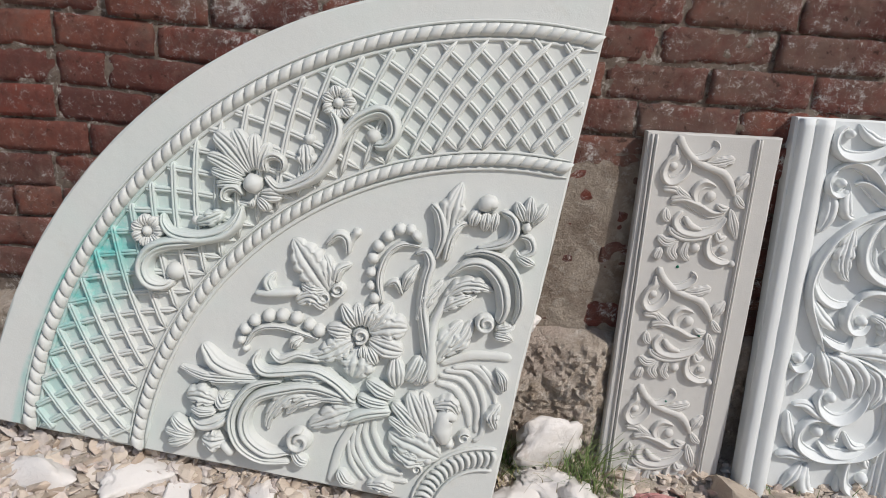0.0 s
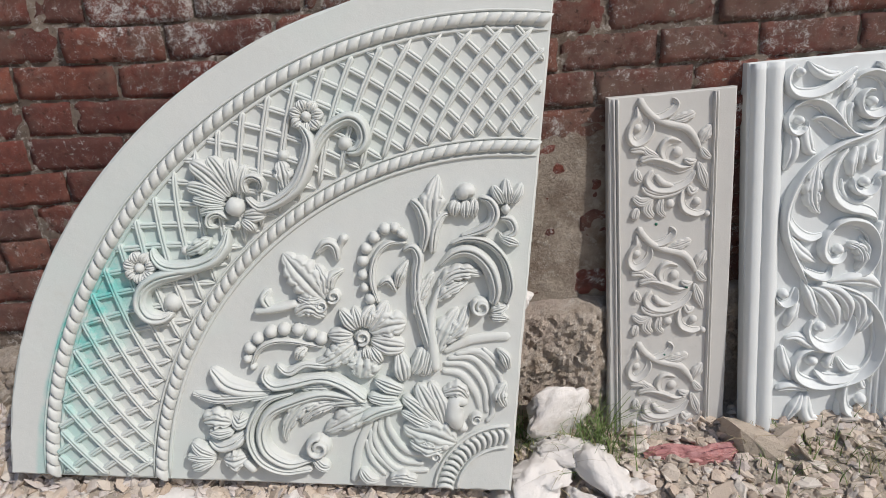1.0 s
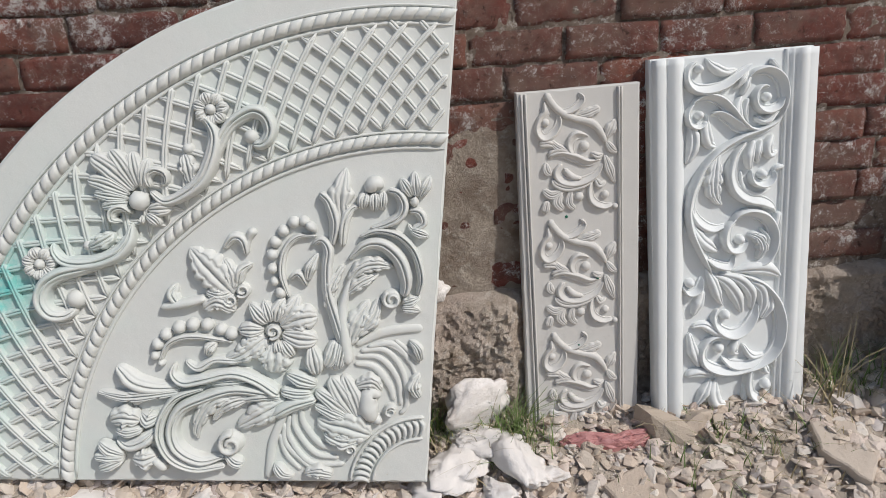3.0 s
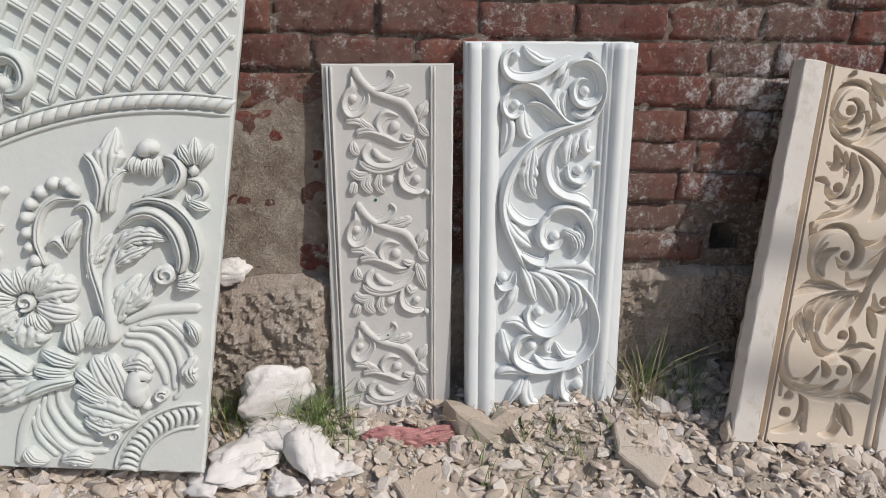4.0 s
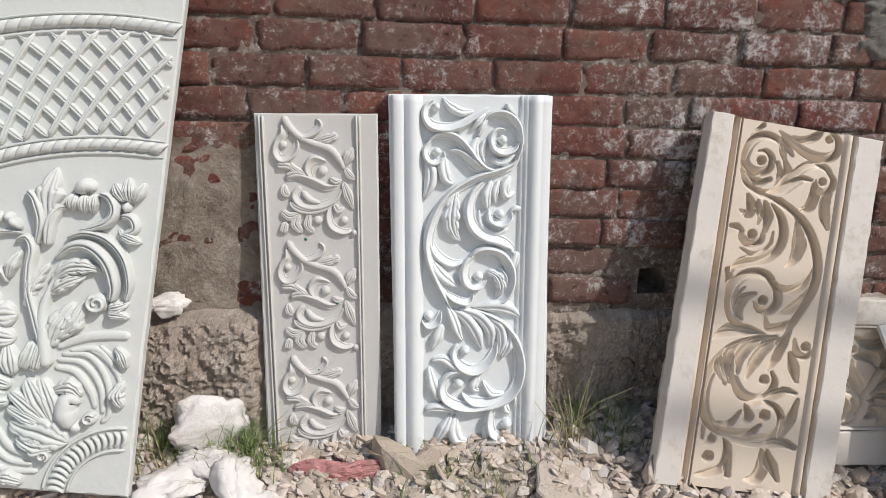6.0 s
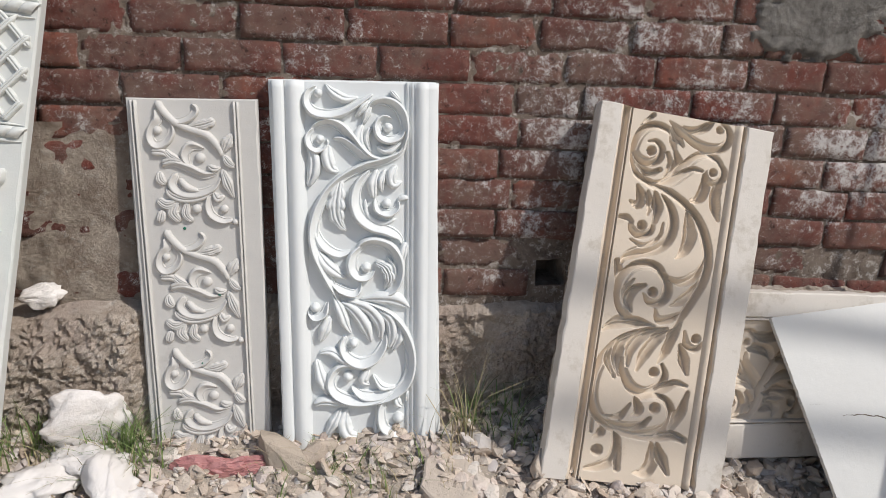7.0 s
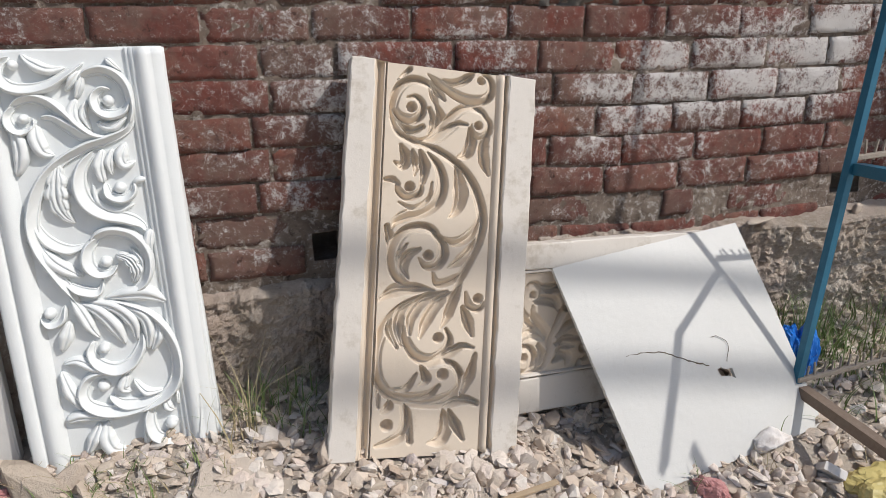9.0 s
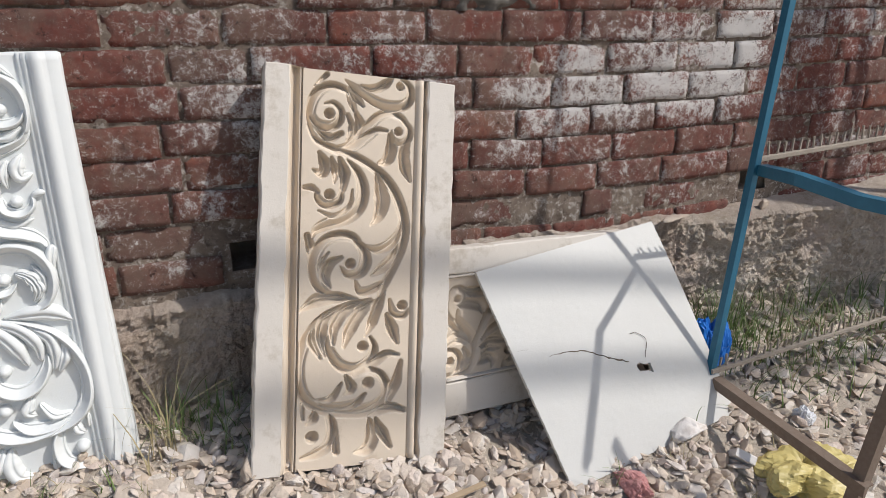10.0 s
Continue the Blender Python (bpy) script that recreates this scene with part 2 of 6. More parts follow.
def thing(name, label, category, m=None, group="", kind=""):
    ob = new(name)
    ob.empty_display_size = 0.05
    if m is not None:
        ob.matrix_world = m
    return tagged(ob, label, category, group, kind)


def basis(o, u, v):
    """A pose with its x along u, its y along v and its z out of the face."""
    u, v = Vector(u).normalized(), Vector(v)
    v = (v - u * u.dot(v)).normalized()
    n = u.cross(v)
    return Matrix(((u.x, v.x, n.x, o[0]), (u.y, v.y, n.y, o[1]), (u.z, v.z, n.z, o[2]), (0, 0, 0, 1)))


def bm_mesh(name, bm, material, smooth=False):
    me = bpy.data.meshes.new(name)
    bm.to_mesh(me)
    bm.free()
    me.materials.append(material)
    if smooth:
        me.shade_smooth()
    return me


def slab(name, outline, z0, z1, material, bevel=0.004, wear=0.0, seed=0, smooth=False):
    """A plate with the given outline (anticlockwise), from z0 to z1, its front edge bevelled and worn."""
    rnd = random.Random(seed)
    pts = []
    for (ax, ay), (bx, by) in zip(outline, outline[1:] + outline[:1]):
        k = max(1, int(math.hypot(bx - ax, by - ay) / 0.03)) if wear else 1
        pts += [(ax + (bx - ax) * i / k, ay + (by - ay) * i / k) for i in range(k)]
    pts = [(x + rnd.uniform(-wear, wear), y + rnd.uniform(-wear, wear)) for x, y in pts]
    n = len(pts)
    inner = []
    for i in range(n):
        (ax, ay), (bx, by) = pts[i - 1], pts[(i + 1) % n]
        d = math.hypot(bx - ax, by - ay) or 1
        k = bevel * rnd.uniform(0.6, 1.6 if wear else 1.0)
        inner.append((pts[i][0] - (by - ay) / d * k, pts[i][1] + (bx - ax) / d * k))
    verts = [(x, y, z0) for x, y in pts] + [(x, y, z1 - bevel) for x, y in pts] + [(x, y, z1) for x, y in inner]
    faces = [tuple(range(n))[::-1], tuple(range(2 * n, 3 * n))]
    for i in range(n):
        j = (i + 1) % n
        faces += [(i, j, n + j, n + i), (n + i, n + j, 2 * n + j, 2 * n + i)]
    return mesh_of(name, verts, faces, material, smooth)


def curve(points, step=0.006):
    """A smooth line through the points."""
    p = np.array(points, float)
    if len(p) == 2:
        n = max(3, int(np.hypot(*(p[1] - p[0])) / step))
        return p[0] + (p[1] - p[0]) * np.linspace(0, 1, n)[:, None]
    q = np.vstack([2 * p[0] - p[1], p, 2 * p[-1] - p[-2]])
    out = []
    for a, b, c, d in zip(q, q[1:], q[2:], q[3:]):
        n = max(3, int(np.hypot(*(c - b)) / step))
        for t in np.linspace(0, 1, n, endpoint=False):
            out.append(0.5 * ((2 * b) + (c - a) * t + (2 * a - 5 * b + 4 * c - d) * t * t + (3 * b - a - 3 * c + d) * t**3))
    return np.vstack([out, p[-1]])


def spread(values, n):
    return np.interp(np.linspace(0, 1, n), np.linspace(0, 1, len(values)), values)


SECTION = np.linspace(-1, 1, 23)


def crescent(q):
    """The section of a scroll: round on its outer side, hollow towards the inner."""
    outer = np.sqrt(np.maximum(0, 1 - np.clip((q - 0.42) / 0.58, 0, 1) ** 2.2))
    inner = 0.16 + 0.84 * np.clip((q + 1) / 1.42, 0, 1) ** 1.7
    lip = 0.16 * np.exp(-(((q + 0.80) / 0.13) ** 2))
    return np.where(q > 0.42, outer, inner + lip)



def relief(name, points, widths, height, material, form="round", lobes=0, base=0.0, step=0.006):
    """A raised ornament along a line: its half width runs through widths, its height follows. form: round, ridge (a rib beside a hollow), leaf (veined)."""
    p = curve(points, min(step, 0.0035) if lobes else step)
    n = len(p)
    w = spread(widths, n)
    t = np.gradient(p, axis=0)
    t /= np.maximum(np.hypot(*t.T), 1e-9)[:, None]
    side = np.stack([-t[:, 1], t[:, 0]], 1)
    a = np.linspace(0, 1, n)
    s = SECTION[None, :]
    far = np.concatenate([[0], np.cumsum(np.hypot(*np.diff(p, axis=0).T))])
    end = np.minimum(1, np.minimum(far, far[-1] - far) / (0.9 * w + 1e-5))
    blunt = np.sqrt(np.maximum(0.02, end * (2 - end)))
    tall = height * (np.maximum(w, 1e-4) / max(widths)) ** 0.7 * (0.45 + 0.55 * blunt)
    w = w * blunt
    if form == "ridge":
        # a crest on the outside of the bend, falling in a hollow to the inside
        turn = np.sum(t[:-1, 0] * t[1:, 1] - t[:-1, 1] * t[1:, 0])
        prof = crescent(s * (1 if turn < 0 else -1))
    elif form == "smooth":
        # a swelling leaf with one soft hollow beside its spine
        turn = np.sum(t[:-1, 0] * t[1:, 1] - t[:-1, 1] * t[1:, 0])
        q = s * (1 if turn < 0 else -1)
        prof = np.sqrt(np.maximum(0, 1 - np.abs(s) ** 2.4)) * (0.86 + 0.14 * q) * (1 - 0.24 * np.exp(-(((q + 0.18) / 0.2) ** 2)))
    elif form == "fluted":
        # a full, rounded scroll with two incised lines along it
        turn = np.sum(t[:-1, 0] * t[1:, 1] - t[:-1, 1] * t[1:, 0])
        q = s * (1 if turn < 0 else -1)
        dome = np.sqrt(np.maximum(0, 1 - np.abs(s) ** 3.0)) * (0.72 + 0.28 * np.clip((q + 1) / 1.5, 0, 1))
        prof = dome * (1 - 0.30 * np.exp(-(((q - 0.02) / 0.10) ** 2)) - 0.12 * np.exp(-(((q + 0.50) / 0.10) ** 2)))
    elif form == "leaf":
        open_ = np.sin(math.pi * np.clip(a[:, None] * 1.05, 0, 1)) ** 0.4
        vein = 1 - 0.34 * np.exp(-((s / 0.075) ** 2)) * open_
        fluted = 1 - 0.20 * np.exp(-(((np.abs(s) - 0.46) / 0.07) ** 2)) * open_ * (max(widths) > 0.013)
        prof = np.sqrt(np.maximum(0, 1 - np.abs(s) ** 3.2)) * (0.80 + 0.20 * np.abs(s) ** 0.8) * vein * fluted
    else:
        prof = np.sqrt(np.maximum(0, 1 - np.abs(s) ** 2.4))
    prof = np.repeat(prof, n, 0) if prof.shape[0] == 1 else prof
    wide = w[:, None] * np.ones_like(s)
    if lobes:
        wave = (a[:, None] * (lobes + 0.99)) % 1.0
        wide = wide * (0.84 + 0.30 * np.abs(np.sin(math.pi * wave)) ** 0.6)
        slant = (a[:, None] * (lobes + 0.99) + 0.5 * (1 - np.abs(s))) % 1.0
        notch = np.exp(-((np.minimum(slant, 1 - slant) / 0.05) ** 2))
        prof = prof * (1 - 0.36 * notch * np.clip(np.abs(s) * 1.6 - 0.25, 0, 1))
    z = base + tall[:, None] * prof
    x = p[:, 0:1] + side[:, 0:1] * s * wide
    y = p[:, 1:2] + side[:, 1:2] * s * wide
    # steep sides: the lowest row drops straight into the ground of the panel
    z[:, 0] = z[:, -1] = base - 0.003
    k = len(SECTION)
    verts = np.stack([x, y, z], 2).reshape(-1, 3).tolist()
    faces = [(i * k + j, (i + 1) * k + j, (i + 1) * k + j + 1, i * k + j + 1) for i in range(n - 1) for j in range(k - 1)]
    for row, turn in ((0, 1), (n - 1, -1)):
        verts.append((p[row, 0], p[row, 1], base - 0.003))
        c = len(verts) - 1
        faces += [((row * k + j, row * k + j + 1, c) if turn > 0 else (row * k + j + 1, row * k + j, c)) for j in range(k - 1)]
    return mesh_of(name, verts, [f[::-1] for f in faces], material)


def knob_mesh(name, r, h, material, seg=14, rings=5, hollow=0.0):
    verts, faces = [(0, 0, h - hollow)], []
    for i in range(1, rings + 1):
        a = i / rings * math.pi / 2
        for j in range(seg):
            b = 2 * math.pi * j / seg
            verts.append((r * math.sin(a) * math.cos(b), r * math.sin(a) * math.sin(b), h * math.cos(a) - (0.003 if i == rings else 0)))
    faces += [(0, 1 + j, 1 + (j + 1) % seg) for j in range(seg)]
    for i in range(rings - 1):
        for j in range(seg):
            a, b = 1 + i * seg + j, 1 + i * seg + (j + 1) % seg
            faces.append((a, a + seg, b + seg, b))
    return mesh_of(name, verts, faces, material)


KNOBS = {}


def knob(name, panel, x, y, r, h, material, base=0.0, label=""):
    key = (round(r, 4), round(h, 4), material.name)
    if key not in KNOBS:
        KNOBS[key] = knob_mesh(name, r, h, material)
    return part(name, KNOBS[key], panel, label, pose(x, y, base))


def volute(name, panel, x, y, r, h, material):
    """A curled end: a low boss with a spiral rib over it."""
    key = (round(r, 4), round(h, 4), material.name, "spiral")
    if key not in KNOBS:
        line = [(r * (0.86 - 0.62 * k / 14) * math.cos(0.62 * k), r * (0.86 - 0.62 * k / 14) * math.sin(0.62 * k)) for k in range(15)]
        rib = relief(name, line, (r * 0.24, r * 0.22, r * 0.2), h * 0.62, material, "round", 0, h * 0.30, 0.004)
        boss = knob_mesh(name, r * 1.02, h * 0.62, material)
        bm = bmesh.new()
        bm.from_mesh(rib)
        bm.from_mesh(boss)
        bpy.data.meshes.remove(rib)
        bpy.data.meshes.remove(boss)
        KNOBS[key] = bm_mesh(name, bm, material, True)
    return part(name, KNOBS[key], panel, "", pose(x, y, 0, 0, 0, 50 + 700 * x + 300 * y))


def rock_mesh(name, seed, material, flat=0.6, cuts=16, rough=0.0):
    """An angular broken lump about one unit across."""
    rnd = random.Random(seed)
    bm = bmesh.new()
    for _ in range(cuts):
        v = Vector((rnd.gauss(0, 1), rnd.gauss(0, 1), rnd.gauss(0, 1))).normalized() * rnd.uniform(0.4, 0.55)
        bm.verts.new((v.x, v.y * rnd.uniform(0.7, 1), v.z * flat))
    r = bmesh.ops.convex_hull(bm, input=bm.verts)
    bmesh.ops.delete(bm, geom=[v for v in bm.verts if not v.link_faces], context="VERTS")
    if rough:
        bmesh.ops.subdivide_edges(bm, edges=bm.edges[:], cuts=5 if rough > 0.3 else 3, use_grid_fill=True)
        bmesh.ops.smooth_vert(bm, verts=bm.verts[:], factor=0.5, use_axis_x=True, use_axis_y=True, use_axis_z=True)
        for v in bm.verts:
            v.co *= 1 + 0.55 * rough * noise.noise(v.co * 4 + Vector((seed, 0, 0))) + 0.5 * rough * noise.noise(v.co * 11 + Vector((seed, 3, 0))) + 0.12 * rough * noise.noise(v.co * 28 + Vector((seed, 3, 5)))
    bmesh.ops.recalc_face_normals(bm, faces=bm.faces[:])
    return bm_mesh(name, bm, material, rough > 0)


def bar_mesh(name, a, b, wide, deep, material, up=(0, 0, 1)):
    """A square bar from a to b with chamfered edges."""
    a, b = Vector(a), Vector(b)
    d = (b - a).normalized()
    x = d.cross(Vector(up)).normalized()
    y = x.cross(d)
    ring = [(0.5, 0.36), (0.36, 0.5), (-0.36, 0.5), (-0.5, 0.36), (-0.5, -0.36), (-0.36, -0.5), (0.36, -0.5), (0.5, -0.36)]
    verts = [e + x * wide * i + y * deep * j for e in (a, b) for i, j in ring]
    faces = [tuple(range(8))[::-1], tuple(range(8, 16))] + [(i, (i + 1) % 8, 8 + (i + 1) % 8, 8 + i) for i in range(8)]
    return mesh_of(name, verts, faces, material, False)


def angle_iron(name, a, b, flange, thick, side, up, material):
    """An L section from a to b."""
    a, b, s, u = Vector(a), Vector(b), Vector(side).normalized(), Vector(up).normalized()
    ring = [(0, 0), (flange, 0), (flange, thick), (thick, thick), (thick, flange), (0, flange)]
    verts = [e + s * i + u * j for e in (a, b) for i, j in ring]
    faces = [tuple(range(6))[::-1], tuple(range(6, 12))] + [(i, (i + 1) % 6, 6 + (i + 1) % 6, 6 + i) for i in range(6)]
    return mesh_of(name, verts, faces, material, False)



def bent_iron(name, points, flange, thick, material):
    """An L section along a bent line, its upright leg hanging from its level one."""
    verts, faces = [], []
    ring = [(0, 0), (flange, 0), (flange, -thick), (thick, -thick), (thick, -flange), (0, -flange)]
    for i, p in enumerate(points):
        d = (points[min(i + 1, len(points) - 1)] - points[max(i - 1, 0)]).normalized()
        side = d.cross(Vector((0, 0, 1))).normalized()
        verts += [p - side * a + Vector((0, 0, b)) for a, b in ring]
    for i in range(len(points) - 1):
        faces += [(6 * i + j, 6 * i + (j + 1) % 6, 6 * i + 6 + (j + 1) % 6, 6 * i + 6 + j) for j in range(6)]
    n = 6 * (len(points) - 1)
    faces += [tuple(range(6))[::-1], tuple(range(n, n + 6))]
    return mesh_of(name, verts, faces, material, False)

# ---- ground ----
GX = (-60, -1.6, -1.2, -0.8, -0.3, 0.15, 0.5, 1.35, 1.65, 2.17, 2.55, 3.3, 4.5, 60)
GZ = (0.10, 0.10, 0.05, 0.0, -0.09, -0.20, -0.215, -0.20, -0.19, -0.235, -0.29, -0.255, -0.25, -0.25)


def ground_z(x, y, fine=True):
    z = float(np.interp(x, GX, GZ)) + (0.30 if x < 2 else min(0.42, 0.30 + 0.12 * (x - 2))) * (min(max(y, -1.0), 2.2) - 1.62)
    if fine and -3 < x < 6 and -2 < y < 2:
        z += 0.022 * noise.noise(Vector((x * 4, y * 4, 0))) + 0.012 * noise.noise(Vector((x * 13, y * 13, 4)))
    return z


def ground_mesh():
    xs = np.concatenate([[-60, -25, -10, -5, -3], np.arange(-2.2, 4.8, 0.025), [5, 6, 9, 15, 30, 60]])
    ys = np.concatenate([[-80, -40, -15, -6, -3, -1.5, -0.7, 0.0], np.arange(0.3, 2.0, 0.025), [2.3, 3, 5, 12, 40, 80]])
    verts = [(x, y, ground_z(x, y)) for y in ys for x in xs]
    n = len(xs)
    faces = [(j * n + i, j * n + i + 1, (j + 1) * n + i + 1, (j + 1) * n + i) for j in range(len(ys) - 1) for i in range(n - 1)]
    return mesh_of("ground", verts, faces, SOIL)


ground = tagged(new("ground", ground_mesh()), "dry dusty soil under rubble along the wall", "ground", kind="structure")

# ---- wall ----
WALL_Y, COURSE, BRICK_L = 1.82, 0.093, 0.275
wall = thing("wall_north", "weathered red brick wall with lime bloom and crumbling mortar", "wall", pose(0, WALL_Y, 0), kind="structure")


def lower_y(x, z):
    """How far the worn lower wall stands out of the brick face (towards -y), as y in the wall's frame."""
    ledge = 0.235 - 0.045 * max(0.0, min(1.0, (x - 2.6) / 0.4)) + 0.025 * noise.noise(Vector((x * 3, 0, 7))) - 0.045 * (1 if 1.0 < x < 2.4 else 0)
    out = -0.030 - 0.055 * max(0.0, min(1.0, (0.52 - x) / 0.06)) - max(0.0, min(0.16, 0.14 * (x - 3.1)))
    back = 0.045
    k = min(1.0, max(0.0, (ledge - z) / 0.05 + 0.5))
    y = back + (out - back) * (k * k * (3 - 2 * k))
    lumps = abs(noise.noise(Vector((x * 15, z * 15, 2)))) + 0.6 * abs(noise.noise(Vector((x * 32, z * 32, 8))))
    y += 0.026 * noise.noise(Vector((x * 6, z * 6, 1))) - 0.030 * lumps + 0.018 - 0.022 * abs(noise.noise(Vector((x * 70, z * 70, 3))))
    return y


def lower_wall():
    xs, zs = np.arange(-2.6, 5.6, 0.009), np.arange(-0.7, 0.44, 0.009)
    n = len(xs)
    hole = lambda x, z: 1.672 < x < 1.765 and 0.235 < z < 0.315
    hole2 = lambda x, z: 3.62 < x < 3.76 and 0.24 < z < 0.33
    verts = [(x, 0.2 if hole(x, z) or hole2(x, z) else lower_y(x, z), z) for z in zs for x in xs]
    faces = [(j * n + i, j * n + i + 1, (j + 1) * n + i + 1, (j + 1) * n + i) for j in range(len(zs) - 1) for i in range(n - 1)]
    return mesh_of("eroded_base", verts, faces, EARTHY, False)


def mortar_bed():
    """The bedding behind the bricks: a thick sheet with an uneven face."""
    xs, zs = np.arange(-2.6, 5.6, 0.016), np.concatenate([np.arange(0.18, 1.4, 0.0125), np.arange(1.4, 2.6, 0.1)])
    n = len(xs)
    verts = [(x, 0.0090 + 0.004 * noise.noise(Vector((x * 9, z * 9, 5))) + 0.009 * noise.noise(Vector((x * 38, z * 38, 9))), z) for z in zs for x in xs]
    open_ = lambda x, z: (1.665 < x < 1.765 and 0.232 < z < 0.318) or (3.62 < x < 3.76 and 0.24 < z < 0.33)
    faces = [(j * n + i, j * n + i + 1, (j + 1) * n + i + 1, (j + 1) * n + i) for j in range(len(zs) - 1) for i in range(n - 1) if not open_(xs[i], zs[j])]
    return mesh_of("mortar_bed", verts, faces, MORTAR)


part("eroded_base", lower_wall(), wall, "crumbling earthy render over the lowest courses")
part("mortar_bed", mortar_bed(), wall, "grey-brown crumbling mortar")
part("wall_core", slab("wall_core", [(-2.6, -0.7), (5.6, -0.7), (5.6, 2.5), (-2.6, 2.5)], -0.45, -0.21, MORTAR), wall, "", pose(0, 0, 0, 90))

# ---- profiles for rails ----
def rail(name, profile, v0, v1, material, seed=0):
    """A moulding run along y: profile is (x, z) from one side to the other, nicked along its length."""
    n = max(2, int((v1 - v0) / 0.02))
    k = len(profile)
    verts = []
    for i in range(n + 1):
        v = v0 + (v1 - v0) * i / n
        for j, (x, z) in enumerate(profile):
            verts.append((x + 0.0012 * noise.noise(Vector((v * 20, j, seed))), v, z + 0.001 * noise.noise(Vector((v * 16, j * 2, seed + 3)))))
    faces = [(i * k + j, i * k + j + 1, (i + 1) * k + j + 1, (i + 1) * k + j) for i in range(n) for j in range(k - 1)]
    c = len(verts)
    verts += [(profile[k // 2][0], v0, -0.003), (profile[k // 2][0], v1, -0.003)]
    faces += [(j + 1, j, c) for j in range(k - 1)] + [(n * k + j, n * k + j + 1, c + 1) for j in range(k - 1)]
    return mesh_of(name, verts, faces, material)


def half_round(x0, x1, h, z=0.0, n=9):
    return [(x0 + (x1 - x0) * i / (n - 1), z - (0.003 if i in (0, n - 1) else 0) + h * math.sin(math.pi * i / (n - 1)) ** 0.8) for i in range(n)]


# ---- quarter-round panel ----
fan = thing("fan_panel", "pale plaster quarter-round panel with lattice border and flower spray, leaning", "plaster panel",
            basis((0.1666, 1.4833, -0.1696), (0.9853, 0.0188, -0.1695), (0.1633, 0.1827, 0.9695)))


def fan_outline():
    # a round sweep that straightens a little towards the upright edge
    cx, cy, r = -0.047, 0.049, 1.272
    arc = []
    for i in range(61):
        a = 1.539 + (3.1801 - 1.539) * i / 60
        q = r + 0.060 * min(1.0, max(0.0, (1.96 - a) / 0.40)) ** 1.5
        arc.append((cx + q * math.cos(a), cy + q * math.sin(a)))
    return [(-1.318, 0.0), (0.0, 0.0), (-0.005, 0.4)] + arc[:-1]


part("body", slab("body", fan_outline(), -0.034, 0.0, BIG, 0.005, 0.0004, 1), fan)
ROPE_OUT, ROPE_IN = (-0.020, 0.045, 1.188), (-0.023, 0.022, 0.909)


def lobe_mesh(length, wide, tall):
    """One slanted strand of a rope moulding."""
    verts, faces, n, k = [], [], 7, 7
    for i in range(n):
        a = -1 + 2 * i / (n - 1)
        for j in range(k):
            s = -1 + 2 * j / (k - 1)
            f = math.sqrt(max(0, 1 - abs(a) ** 2.6))
            g = math.sqrt(max(0, 1 - abs(s) ** 2.2))
            verts.append((a * length / 2 + s * length * 0.34, s * wide, tall * g * (0.45 + 0.55 * f) - (0.003 if abs(s) == 1 else 0)))
    faces = [(i * k + j, (i + 1) * k + j, (i + 1) * k + j + 1, i * k + j + 1) for i in range(n - 1) for j in range(k - 1)]
    return mesh_of("rope_twist", verts, faces, BIG)


def rope(spec, count, wide, tall):
    cx, cy, r = spec
    a0 = math.acos(max(-1, min(1, (-0.012 - cx) / r)))
    a1 = math.pi - math.asin((0.006 - cy) / r)
    length = r * (a1 - a0) / count
    me = lobe_mesh(length * 1.02, wide, tall)
    for i in range(count):
        a = a0 + (a1 - a0) * (i + 0.5) / count
        part("rope_twist", me, fan, "", pose(cx + r * math.cos(a), cy + r * math.sin(a), 0.002, 0, 0, math.degrees(a) + 90))
    for off, w in ((-wide - 0.006, 0.005), (wide + 0.004, 0.0035)):
        arc = [(cx + (r + off) * math.cos(a0 + (a1 - a0) * i / 14), cy + (r + off) * math.sin(a0 + (a1 - a0) * i / 14)) for i in range(15)]
        part("fillet", relief("fillet", arc, (w, w), 0.007, BIG, step=0.03), fan)


rope(ROPE_OUT, 62, 0.0165, 0.017)
rope(ROPE_IN, 50, 0.0155, 0.017)


def lattice():
    cx, cy, r0, r1, n = 0.004, -0.008, 0.90, 1.27, 26
    for turn in (1, -1):
        for i in range(-8, n + 8):
            a = math.pi / 2 + math.pi / 2 * (i + 0.5) / n
            pts = []
            for k in range(40):
                r = r0 + (r1 - r0) * k / 39
                b = a + turn * 0.29 * (k / 39 - 0.5)
                x, y = cx + r * math.cos(b), cy + r * math.sin(b)
                inside = math.hypot(x - ROPE_OUT[0], y - ROPE_OUT[1]) < ROPE_OUT[2] - 0.018 and math.hypot(x - ROPE_IN[0], y - ROPE_IN[1]) > ROPE_IN[2] + 0.018
                if inside and x < -0.016 and y > 0.006:
                    pts.append((x, y))
            if len(pts) > 3:
                z = 0.0125 if turn > 0 else 0.0150
                me = relief("lattice_strip", pts[:: max(1, len(pts) // 4)] + [pts[-1]], (0.0085, 0.0085), z, BIG, "leaf", step=0.02)
                part("lattice_strip", me, fan)


lattice()


TALL = {"stem": 0.032, "petal": 0.036, "leaf": 0.034, "scroll": 0.040, "tendril": 0.028, "rib": 0.010, "band": 0.018, "shell_lobe": 0.032, "cartouche": 0.038}


def ornament(name, form, lobes, points, widths):
    form = "fluted" if form == "ridge" else form
    widths = tuple(w * (1.16 if form == "leaf" else 1.06) for w in widths)
    part(name, relief(name, points, widths, TALL[name] * min(1.0, 0.55 + max(widths) / 0.03), BIG, form, lobes, 0.006 if points[0][0] < -0.72 or points[0][1] > 0.87 else 0.0), fan)


